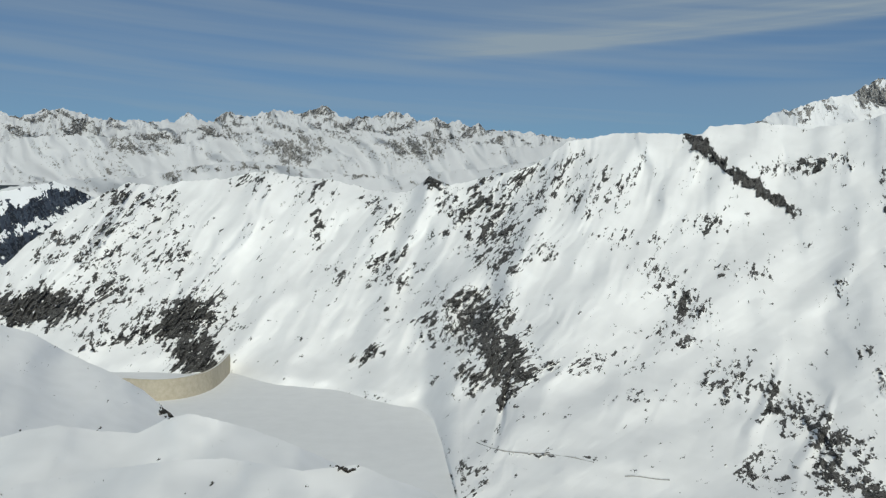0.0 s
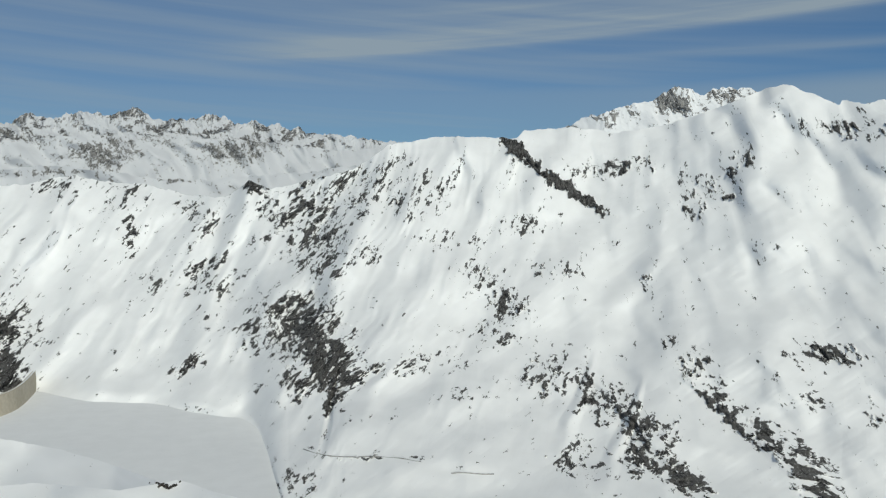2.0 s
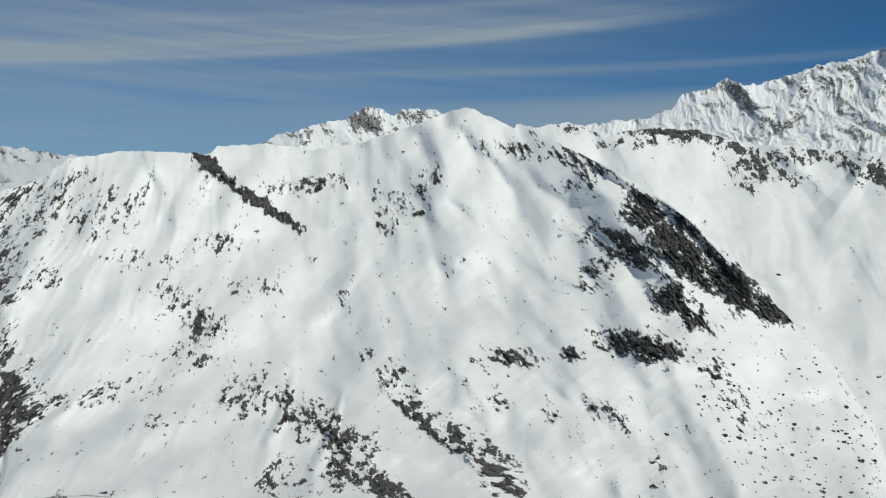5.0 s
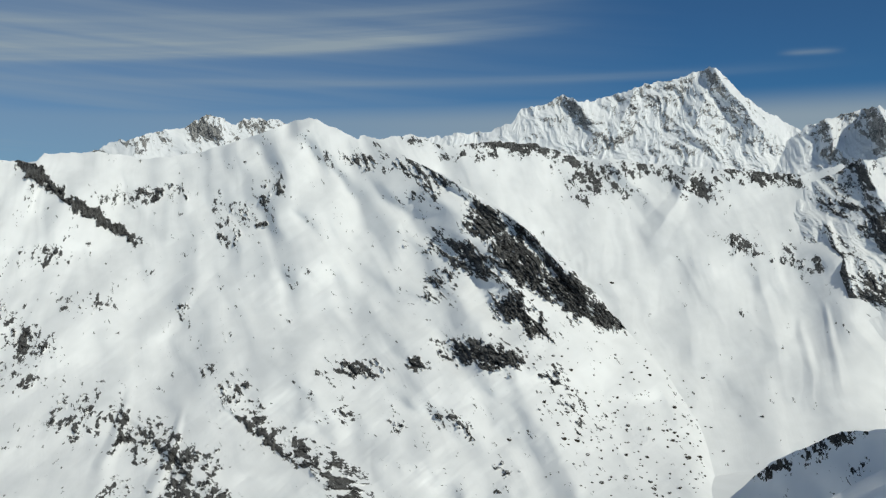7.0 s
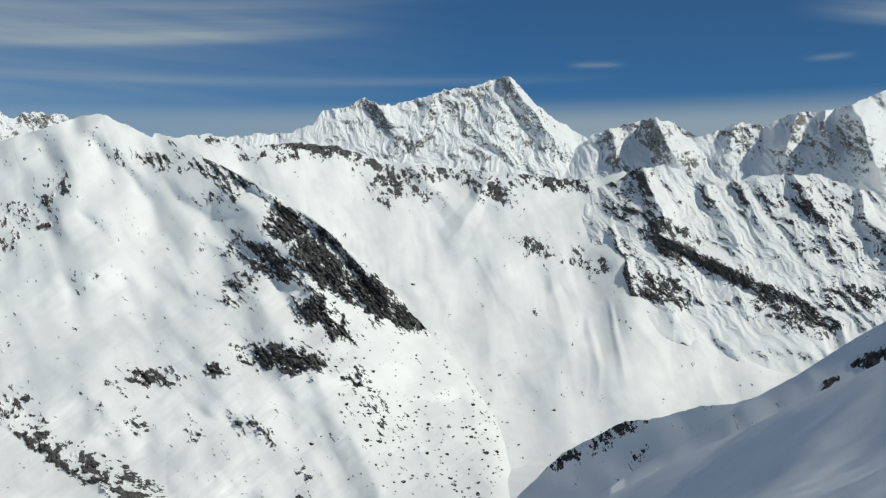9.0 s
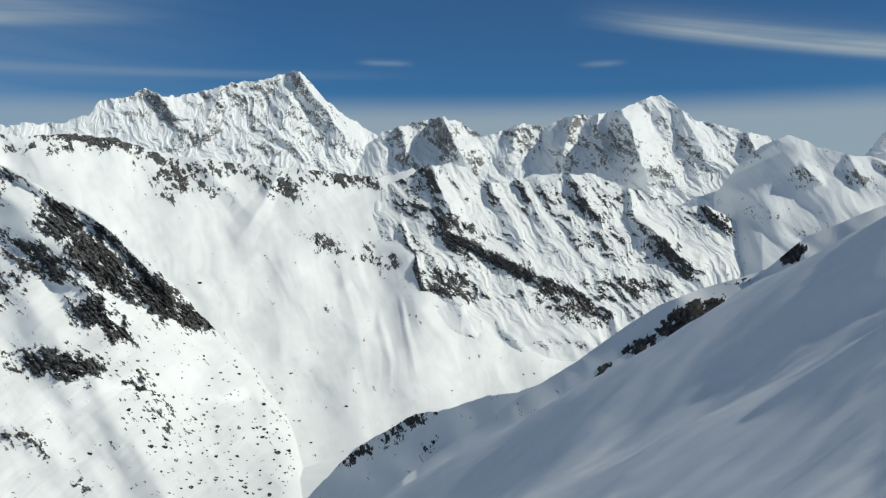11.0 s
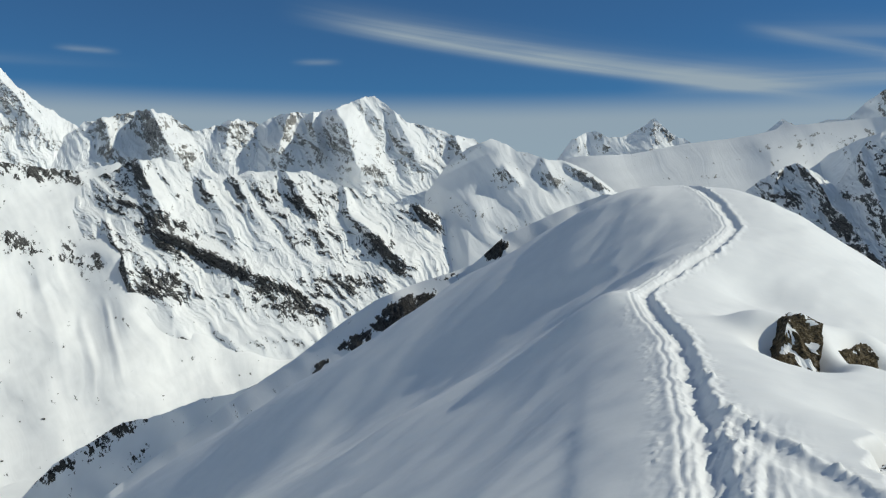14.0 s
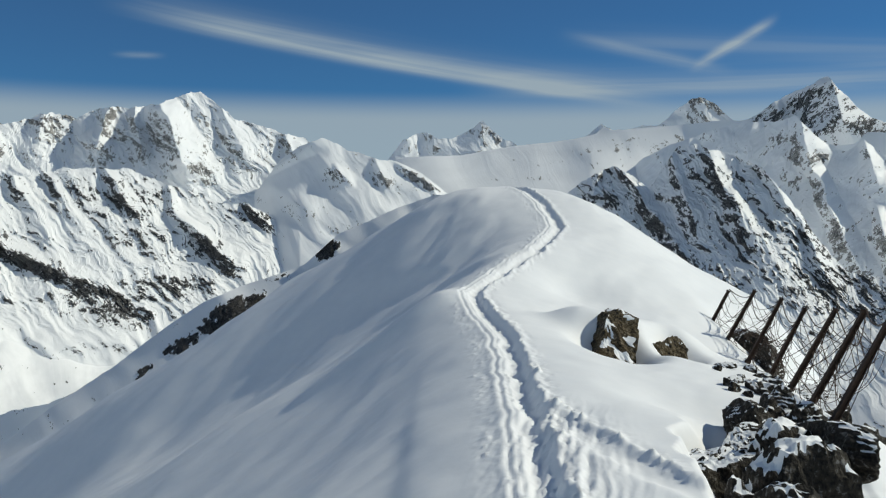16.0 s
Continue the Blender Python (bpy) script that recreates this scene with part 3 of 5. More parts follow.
ROCKS_WHITE = [
    (52.9, 7.4, 4.23, 0.88, -15, 0.5), (53.6, 5.9, 2.12, 0.71, -30, 0.4), (56.4, 6, 2.82, 2.82, 0, 0.36), (47.3, 6.7, 2.12, 0.88, 20, 0.45), 
    (50.1, 5.2, 2.47, 0.71, -20, 0.4), (55.4, 4.6, 3.18, 0.71, 0, 0.4),
]
RIBS_WHITE = [
    (55.9, 9.1, 54.7, 4.8, 50, 1.6), (55.9, 9.1, 59.2, 4.4, 110, 1.5), (47.3, 7.8, 49.8, 4.8, 70, 1.3), (51.5, 8.2, 50.1, 4.8, 50, 1),
]
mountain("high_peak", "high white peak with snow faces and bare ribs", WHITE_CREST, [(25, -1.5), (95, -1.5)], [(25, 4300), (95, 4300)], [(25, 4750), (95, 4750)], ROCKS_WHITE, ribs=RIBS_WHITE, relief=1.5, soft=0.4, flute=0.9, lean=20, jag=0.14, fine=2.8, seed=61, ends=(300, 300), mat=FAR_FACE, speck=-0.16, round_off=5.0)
DARK_CREST = [
    (57, 1.2), (58.5, 3.0), (59.6, 4.3), (60.6, 5.11), (61.3, 5.52), (62.2, 5.85), (63.7, 6.33), (65, 6.4), (66.1, 5.97), (67.4, 5.23), 
    (68.4, 5.57), (69.5, 5.99), (70.9, 5.8), (71.9, 5.28), (73, 4.57), (74.4, 3.18),
]
ROCKS_DARK = [
    (64.7, 5.6, 2.47, 1.41, 30, 0.6), (65.7, 5, 1.06, 1.06, 40, 0.55), (62.3, 4.9, 1.41, 1.41, 20, 0.4), (70.2, 5.3, 2.12, 1.06, 0, 0.45),
]
RIBS_DARK = [
    (64.7, 6.5, 66.4, 3.3, 200, 1.6), (62.2, 5.8, 62.7, 3.4, 60, 1), (69.5, 6, 69.1, 3.6, 60, 1),
]
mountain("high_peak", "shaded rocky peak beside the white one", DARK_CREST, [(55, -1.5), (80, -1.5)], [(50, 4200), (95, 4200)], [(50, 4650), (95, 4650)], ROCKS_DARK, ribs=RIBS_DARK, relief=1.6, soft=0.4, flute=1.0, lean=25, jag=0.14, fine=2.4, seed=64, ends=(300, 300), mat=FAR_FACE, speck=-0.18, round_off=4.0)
HORN_CREST = [
    (69.5, 3.55), (70.9, 5.56), (71.9, 6.14), (73, 6.47), (74.4, 6.45), (75.7, 6.77), (76.9, 7.26), (78.1, 7.63), 
    (79.1, 6.86), (80.1, 6.1), (81.5, 5.73), (83.1, 5.25), (84.4, 4.88), (86, 4.01), (88.2, 2.98),
]
ROCKS_HORN = [
    (73, 5.4, 1.41, 1.41, 60, 0.45), (75.2, 4.4, 1.06, 2.12, 70, 0.55), (74.4, 4.9, 1.06, 1.06, 60, 0.5), (78.8, 4.2, 2.12, 1.41, 40, 0.4), 
    (82.5, 4.3, 2.12, 1.06, 20, 0.35),
]
RIBS_HORN = [
    (75.9, 6.8, 77.5, 2.1, 260, 2.2), (73, 6.5, 72.1, 3.5, 110, 1.1), (79.1, 6.9, 81.2, 3.1, 60, 1.3), (83.1, 5.2, 84.1, 3.1, 50, 1), 
    (74.4, 6.5, 74.7, 3.2, 60, 0.7),
]
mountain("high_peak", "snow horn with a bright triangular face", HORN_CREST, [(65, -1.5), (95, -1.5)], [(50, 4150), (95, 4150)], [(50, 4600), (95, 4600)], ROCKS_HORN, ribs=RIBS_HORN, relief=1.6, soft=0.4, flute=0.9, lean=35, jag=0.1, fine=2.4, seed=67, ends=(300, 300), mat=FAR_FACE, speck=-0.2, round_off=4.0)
SHELF_CREST = [
    (35.1, 5.19), (36.8, 5.31), (37.8, 5.46), (39.2, 4.81), (41, 4.82), (43.4, 5.03), (45.2, 4.81), (48, 4), 
    (50.8, 3.73), (53.2, 3.42), (55.6, 3.22), (58.3, 2.93), (61, 2.69), (62.9, 3.25),
]
ROCKS_SHELF = [
    (44.5, 4.7, 5.65, 0.42, 4, 0.95), (41.8, 4.1, 2.12, 0.35, 0, 0.8), (47.3, 3.8, 2.47, 0.42, 12, 0.85), (48.7, 2.4, 1.06, 1.41, 50, 0.85), 
    (51.5, 3.2, 2.47, 0.56, 0, 0.75), (54.7, 2.5, 2.12, 0.88, 30, 0.75), (58.5, 2.7, 2.47, 0.64, 12, 0.8), (50.1, 2, 1.41, 0.71, 30, 0.5), 
    (57.6, -1.4, 1.3, 0.5, 22, 0.8), (60.0, -1.9, 0.5, 0.8, 60, 0.7), (61.3, -2.6, 0.6, 0.7, 60, 0.7), (56.4, -0.8, 0.8, 0.25, 20, 0.5), (57.7, -5.4, 0.28, 0.28, 0, 0.7),
]
RIBS_SHELF = [
    (50.1, 3.4, 53.6, -0.1, 25, 1), (54.7, 2.7, 52.2, -1.5, 25, 1), (60.9, -6.2, 61.7, -10.4, 16, 0.6), (62.2, -5.3, 63.4, -10, 14, 0.5), (63.9, -6, 66, -9, 10, 0.6), (58.6, -3.4, 60, -8.5, 14, 1.1),
]
VALLEY_TOP = SHELF_CREST + [(66.0, 1.0), (72, -2.5), (80, -4.0), (100, -6.0)]
VALLEY_FAR = [(30, 4000), (62, 4100), (80, 3900), (110, 3700)]
VALLEY_FOOT = -18.5
VALLEY_BEND = 0.72


def valley_r(points, behind):
    """How far off the valley's snow lies at those bearings and height angles."""
    near = (EYE + 15) / math.tan(radians(-VALLEY_FOOT))
    return [(az, near + (float(along(VALLEY_FAR, az)) - near) * max(0.0, (el - VALLEY_FOOT) / (float(along(VALLEY_TOP, az)) - VALLEY_FOOT)) ** VALLEY_BEND + behind) for az, el in points]


mountain("high_valley", "broad snowy side valley below a rock band", VALLEY_TOP, [(30, VALLEY_FOOT), (110, VALLEY_FOOT)], None, VALLEY_FAR, ROCKS_SHELF, ribs=RIBS_SHELF,
         relief=0.8, flute=0.2, lean=20, jag=0.1, bend=VALLEY_BEND, seed=71, foot_z=[(0, -15), (120, -15)], speck=-0.3)
SPUR_FOOT = [(58.5, 0.5), (60, -2.4), (61.5, -4.8), (63.5, -6.9), (66, -8.3), (70, -9.0), (75, -9.0), (80, -9.0), (97, -9.5)]

SPUR_CREST = [
    (58.2, -0.2), (59.2, 0.9), (60.2, 1.8), (61.4, 2.3), (62.6, 2.7), (63.6, 3.42), (65.4, 3.6), (66.4, 3.2), (67.6, 2.36), (69.2, 2.45), (70.5, 2.9), (72.2, 2.85), (73.8, 2.96), (75.2, 2.4), (76.4, 2.0), (78.6, 1.3), (79.6, 0.8),
    (80.7, 1.05), (82.4, 0.1), (83.4, -0.8), (84.5, -2.0), (86.5, -3.2), (90, -4.0), (97.3, -4.5),
]
ROCKS_SPUR = [
    (63.2, 2.2, 1.59, 1.59, 40, 0.55), (66, -1, 3, 0.92, 35, 0.95), (63.1, -2.4, 2.12, 1.41, 40, 0.7), (65.3, -3.8, 1.76, 0.88, 25, 0.95), 
    (62.1, -2.6, 1.23, 1.23, 60, 0.7), (69.1, -2.8, 3.18, 0.88, 25, 0.8), (73, -5.2, 2.47, 1.06, 20, 0.8), (76.5, -4.1, 2.47, 0.88, 0, 0.65), 
    (72.6, 1.4, 4.59, 1.41, 0, 0.42), (78.8, -1.9, 1.5, 0.9, 50, 0.75), (81.3, 0.1, 1.7, 0.6, 15, 0.75), (74.4, -0.7, 2.82, 1.41, 40, 0.45), 
    (59, -1.4, 1.41, 0.71, 10, 0.95), (84.1, -2.3, 1.41, 0.49, 0, 0.4), (57.3, -1.3, 1.5, 0.45, 22, 0.9), (61, -2.2, 1.1, 0.8, 50, 0.7),
]
RIBS_SPUR = [
    (64, 3.7, 66, -1, 80, 1.1), (66, -1, 71.6, -3.8, 60, 0.9), (67.4, 3, 69.8, -1.4, 45, 0.8), (69.5, 2.7, 71.6, -1, 40, 0.7), 
    (72.6, 3.1, 75.1, -1, 50, 0.9), (76.1, 2.1, 77.5, -1.7, 50, 0.8), (77.4, -0.3, 80.5, -3, 90, 0.9), (80.7, 1.0, 83, -1.2, 60, 0.8), 
    (62.4, -0.3, 63.8, -4.2, 45, 0.6),
]
mountain("rock_spur", "steep snowy spur with black rock ribs", SPUR_CREST, SPUR_FOOT, valley_r(SPUR_FOOT, 90), [(50, 4050), (75, 4100), (110, 4100)], ROCKS_SPUR, ribs=RIBS_SPUR, relief=1.4, soft=0.4, flute=0.95, lean=38, jag=0.12, bend=1.3, ends=(450, 500), fine=1.9, seed=81, speck=-0.15)
DOME_CREST = [
    (79.6, -1.0), (81.2, 1.4), (82.39, 3.0), (83.2, 3.9), (84.06, 4.5), (85.38, 5.0), (86.2, 4.7), (87.02, 4.2), (87.6, 4.1), (88.6, 3.75), (90.0, 3.6), (90.6, 3.35), (91.6, 2.8), (92.71, 2.0), (94, 1.0), (96, -0.4),
]
ROCKS_DOME = [
    (86.5, 2.6, 1.1, 0.5, 0, 0.5), (89.2, 2.3, 1.0, 0.45, 20, 0.6), (91.2, 2.6, 1.3, 0.4, 32, 0.75), (83.6, 4.0, 0.9, 0.3, -45, 0.5), (84.5, 0.4, 1.6, 0.5, 10, 0.4), (87.5, -0.6, 1.5, 0.4, 0, 0.5), (88.4, 3.9, 0.9, 0.2, 15, 0.6),
]
RIBS_DOME = [
    (82.4, 3.0, 85.3, 5.0, 45, 0.7), (86.2, 3.2, 87.2, 2.1, 40, 0.7), (88.6, 3.6, 89.6, 2.0, 40, 0.7), (90.2, 3.4, 92.6, 1.9, 50, 0.6),
]
mountain("snow_dome", "rounded snow hill with rock steps beside the glacier", DOME_CREST, [(75, -4.5), (100, -4.5)], [(80, 3950), (84, 3700), (96, 3600)], [(80, 4380), (84, 4250), (96, 4150)], ROCKS_DOME, ribs=RIBS_DOME, relief=0.9, soft=0.7, flute=0.35, sharp=True, lean=30, jag=0.06, fine=1.5, seed=87, mat=FAR_FACE, speck=-0.3, ends=(200, 200))
ICE_CREST = [
    (88.5, 2.4), (89.6, 3.6), (90.7, 3.89), (94, 4.0), (97.3, 4.6), (99.5, 4.8), (101, 5.0), (102.3, 5.3), (102.74, 5.72), (103.2, 5.5), (105.1, 5.6), (107.1, 5.73), (110, 5.99), (113.5, 5.47), (120.8, 4.75),
]
ROCKS_ICE = [
    (103.4, 4.4, 2.3, 0.28, -6, 0.6), (106.1, 4.5, 1.76, 0.4, -20, 0.5), (104.2, 4.9, 1.2, 0.14, -4, 0.6), (98.5, 2.6, 2.2, 0.16, 0, 0.55), (102, 3.3, 1.6, 0.2, -4, 0.45), (99.5, 3.5, 1.8, 0.12, 0, 0.4),
]
mountain("glacier", "wide glacier pass under even snow", ICE_CREST, [(85, -5.0), (125, -5.0)], [(85, 3400), (102, 3400), (108, 4300), (125, 4600)], [(85, 4790), (125, 4790)], ROCKS_ICE, relief=0.3, flute=0.0, jag=0.02, bend=1.2, seed=91, mat=FAR_FACE, speck=-0.4, round_off=3.0, category="glacier")
TWIN_CREST = [
    (89.3, 3.57), (90.3, 4.82), (91.2, 5.39), (92, 5.3), (92.7, 4.95), (93.3, 5.03), (94, 5.29), (94.7, 5.67), 
    (95.3, 6.15), (95.8, 5.7), (96.3, 5.22), (97.1, 4.84), (97.9, 4.18),
]
ROCKS_TWIN = [
    (95.6, 5, 0.99, 0.99, 0, 0.5), (91.6, 4.9, 0.71, 0.71, 0, 0.35),
]
mountain("snow_peak", "two small snow pyramids on the pass", TWIN_CREST, [(85, 3.2), (125, 3.2)], [(85, 4800), (125, 4800)], [(85, 4890), (125, 4890)], ROCKS_TWIN, relief=0.9, flute=0.6, jag=0.07, fine=1.5, seed=94, mat=FAR_FACE, speck=-0.15)
CONE_CREST = [
    (101.4, 4.92), (102.6, 5.87), (103.3, 5.45), (104.1, 5.37), (105.1, 5.76), (106, 5.75), (107.1, 6.63), (107.9, 7.25), 
    (108.4, 7.36), (109.2, 7.01), (110, 6.22), (111, 5.21),
]
ROCKS_CONE = [
    (108.6, 6.8, 1.23, 0.88, 30, 0.55), (102.7, 5.6, 0.35, 0.21, 0, 0.5),
]
mountain("snow_peak", "pointed snow cone with a rocky tip", CONE_CREST, [(85, 3.0), (125, 3.0)], [(85, 4790), (125, 4790)], [(85, 4880), (125, 4880)], ROCKS_CONE, relief=0.9, flute=0.5, jag=0.07, fine=1.5, seed=97, mat=FAR_FACE, speck=-0.22)
PYRAMID_CREST = [
    (108.6, 4.2), (110.67, 5.87), (111.61, 6.2), (112.54, 6.95), (113.5, 7.35), (114.67, 7.85), (115.47, 8.3), (116.17, 7.4), (117, 6.55), (117.65, 5.95), (118.46, 5.61), (120, 4.78), (122.2, 3.48),
]
ROCKS_PYRAMID = [
    (114, 6.7, 3.0, 0.5, -25, 0.55), (113.6, 5.6, 2.6, 0.6, -20, 0.45), (115.2, 5.2, 1.0, 1.6, 10, 0.4), (117.6, 5.2, 1.4, 0.7, 30, 0.55), (116.6, 6.3, 0.5, 1.0, 35, 0.4),
]
RIBS_PYRAMID = [
    (115.5, 8.4, 116.9, 4.3, 330, 3.2), (112.6, 6.9, 113.4, 4.6, 60, 0.8),
]
mountain("rock_pyramid", "tall pointed pyramid peak of dark rock and snow", PYRAMID_CREST, [(100, 1.0), (125, 1.0)], [(100, 4720), (125, 4720)], [(100, 4930), (125, 4930)], ROCKS_PYRAMID, ribs=RIBS_PYRAMID, relief=1.0, soft=0.3, flute=0.5, lean=-25, jag=0.08, fine=2.2, seed=101, mat=PEAK_FACE, speck=-0.06, cling=1.2)
ARETE_CREST = [
    (103.5, 2.4), (105.13, 3.79), (106.4, 4.45), (107.77, 4.94), (109.5, 5.5), (111.3, 5.85), (112.6, 5.8), (113.4, 5.95), (113.78, 6.2), (114.2, 5.6), (114.71, 5.1), (115.6, 4.4), (116.52, 4.0), (117.39, 4.6), (118.5, 3.8), (120.5, 2.6), (123, 1.6),
]
ROCKS_ARETE = [
    (113.4, 4.3, 1.3, 0.6, 40, 0.6), (115.6, 3.6, 1.2, 0.35, -12, 0.7), (114.9, 2.2, 0.5, 1.1, -20, 0.6), (113.4, 1.8, 1.5, 1.2, 0, 0.4), (116.5, -0.8, 0.7, 1.6, -20, 0.55), (118.4, -1.4, 1.6, 1.2, 0, 0.4), (117.6, 2.2, 1.2, 0.5, 20, 0.35), (118.0, -3.2, 3.0, 0.7, 0, 0.7), (113, 0.2, 1.2, 0.8, 0, 0.4),
]
RIBS_ARETE = [
    (113.8, 6.3, 114.8, 3.6, 150, 1.1), (114.4, 4.0, 117.4, -3.0, 90, 1.0), (117.4, 4.6, 118.3, 1.5, 60, 1.0), (107.8, 4.9, 107.4, 2.5, 50, 1.4), (111.4, 5.8, 111.0, 3.0, 40, 1.2), (118.2, 0.5, 119.6, -3.4, 90, 1.0),
]
mountain("snow_arete", "sharp snow arete with one sunlit and one shaded face", ARETE_CREST, [(100, -6.0), (125, -6.0)], [(100, 4060), (118, 3760), (125, 3700)], [(100, 4560), (118, 4260), (125, 4200)], ROCKS_ARETE, ribs=RIBS_ARETE, relief=1.1, soft=0.5, flute=0.5, lean=-15, jag=0.06, fine=1.6, seed=105, mat=FAR_FACE, speck=-0.26, ends=(250, 0))
CRAG_CREST = [
    (98.6, 0.2), (99.87, 1.03), (100.8, 1.9), (102.09, 2.8), (103.28, 3.3), (104.47, 2.76), (105.49, 1.95), (106.2, 3.1), (107.12, 4.44), (107.94, 4.6), (109.1, 4.3), (110.38, 3.89), (111.97, 3.04), (112.93, 2.04), (113.6, 1.2), (114.18, 0.39), (114.81, -0.6),
    (115.4, -1.4), (116.65, -2.9), (119.5, -3.3),
]
ROCKS_CRAG = [
    (102.8, 1.4, 1.94, 1.94, 45, 0.52), (106.5, -1, 3.18, 1.76, 40, 0.5), (109.4, 2.1, 2.82, 1.76, 35, 0.48), (111.7, -1.3, 3.53, 2.12, 35, 0.48), 
    (116.7, -4.1, 3.88, 1.59, 10, 0.7), (114.8, -1.6, 2.12, 1.76, 60, 0.45), (108.2, -3, 3.18, 1.06, 20, 0.7),
]
RIBS_CRAG = [
    (103.8, 3.4, 107.2, -1.7, 70, 0.9), (102.4, 3.2, 101.9, 0.3, 50, 0.8), (108.8, 4.5, 111.4, -1, 80, 1), (111.7, 3.5, 114.2, -0.3, 70, 0.8), 
    (106.8, 3.9, 108.5, -1, 50, 0.8), (114.2, -0.1, 116.1, -4.1, 60, 0.8),
]
mountain("crag", "craggy rock ridge streaked with snow", CRAG_CREST, [(95, -12.5), (125, -12.5)], [(95, 2700), (125, 1900)], [(95, 3900), (125, 2700)], ROCKS_CRAG, ribs=RIBS_CRAG, step=0.06, relief=1.5, soft=0.4, flute=1.2, lean=35, jag=0.12, ends=(900, 0), fine=1.8, seed=111, speck=-0.14)
KNOB_SIDE = [
    (-27.6, -7.41), (-25.9, -7.73), (-24.2, -8.3), (-22.1, -9.65), (-19.9, -10.82), (-18, -11.98), (-16.4, -13.49), (-14.8, -15.72), 
    (-12.8, -19.08),
]
KNOB_FRONT = [
    (-27.8, -14.23), (-26, -14.06), (-24.3, -13.74), (-22.8, -13.63), (-20.6, -14.13), (-18.4, -14.43), (-16.7, -13.7), (-15.4, -13.48), 
    (-14.1, -13.81), (-11.7, -14.55), (-9.3, -15.48), (-6.5, -16.73), (-4.7, -18.09), (-2.9, -19.76),
]
KNOB_LOW = [
    (-27.8, -16.93), (-26.1, -16.74), (-23.4, -16.57), (-21.3, -16.36), (-18.7, -16.27), (-15.8, -16.11), (-13.1, -16.21), (-11, -16.64), 
    (-8.6, -17.1), (-6.8, -16.99), (-5.1, -16.83), (-2.9, -17.72), (-0.7, -18.39), (1.8, -19.58),
]
ROCKS_SIDE = [
    (-16.8, -13.2, 0.64, 0.28, 30, 0.9), (-21.5, -9.6, 1.06, 0.18, 25, 0.5), (-14.3, -17.6, 0.28, 0.18, 0, 0.6), (-11.2, -17.6, 0.49, 0.14, 0, 0.6), 
    (-5.8, -17.1, 0.64, 0.21, 0, 0.8), (-24.6, -13.7, 0.28, 0.11, 0, 0.6), (-17.1, -17.4, 0.18, 0.14, 0, 0.5),
]
for crest, near, far, seed in ((KNOB_SIDE, 270, 800, 121), (KNOB_FRONT, 245, 430, 124), (KNOB_LOW, 235, 340, 127)):
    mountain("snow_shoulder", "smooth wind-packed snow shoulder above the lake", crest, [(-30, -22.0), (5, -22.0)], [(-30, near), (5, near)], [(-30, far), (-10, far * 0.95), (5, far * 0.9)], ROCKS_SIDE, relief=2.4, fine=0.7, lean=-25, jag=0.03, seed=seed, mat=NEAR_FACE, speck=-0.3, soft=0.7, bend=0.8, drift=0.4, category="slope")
OUTER_CREST = [
    (59.8, -17.6), (62.2, -15.9), (64.1, -14.54), (66.9, -12.75), (69.9, -10.66), (73, -8.75), (76.2, -6.38), (78.2, -5.07), (80.5, -4.08), (82.9, -3.33), 
    (84.3, -2.82), (85, -2.19), (86.4, -0.89), (87.8, -0.32), (89.9, 0.67), (92.3, 1.53), (94.4, 1.54),
]
ROCKS_OUTER = [
    (79.8, -5.8, 1.7, 0.5, -30, 3.0), (77.0, -7.6, 0.8, 0.3, -30, 3.0), (74.8, -9.1, 0.64, 0.21, -30, 1.2), (85.6, -1.8, 0.7, 0.46, -20, 3.0), 
    (82.9, -3.5, 0.92, 0.21, -15, 0.8),
]
mountain("outer_slope", "steep shaded snow flank with rocks darkened for shade along its edge", OUTER_CREST, [(60, -17.0), (66, -15.5), (80, -9.5), (97, -2.5)], [(60, 112), (100, 112)], [(60, 180), (100, 150)], ROCKS_OUTER, step=0.12, relief=1.4, jag=0.02, seed=141, mat=NEAR_FACE, speck=-0.3, craggy=2.0, category="slope")
SLOPE_SPUR = [
    (54.3, -17.97), (56.4, -16.71), (57.9, -15.3), (59.3, -13.93), (61.4, -12.87), (63.1, -11.91), (64.5, -11.76), (65.8, -11.43), 
    (67.5, -10.82), (69.5, -10.59), (71.7, -9.75), (73.9, -8.81),
]
ROCKS_SLOPE = [
    (62.2, -12.7, 2.6, 0.6, -28, 0.85), (59.6, -14.2, 1.5, 0.4, -32, 0.9), (64.0, -14.0, 0.8, 0.5, -40, 0.9), (67.5, -10.7, 1.06, 0.35, 0, 0.5),
]
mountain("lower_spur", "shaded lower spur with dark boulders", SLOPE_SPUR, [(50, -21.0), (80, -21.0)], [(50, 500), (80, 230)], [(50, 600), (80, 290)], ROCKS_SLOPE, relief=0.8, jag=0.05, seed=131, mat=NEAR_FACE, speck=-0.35)

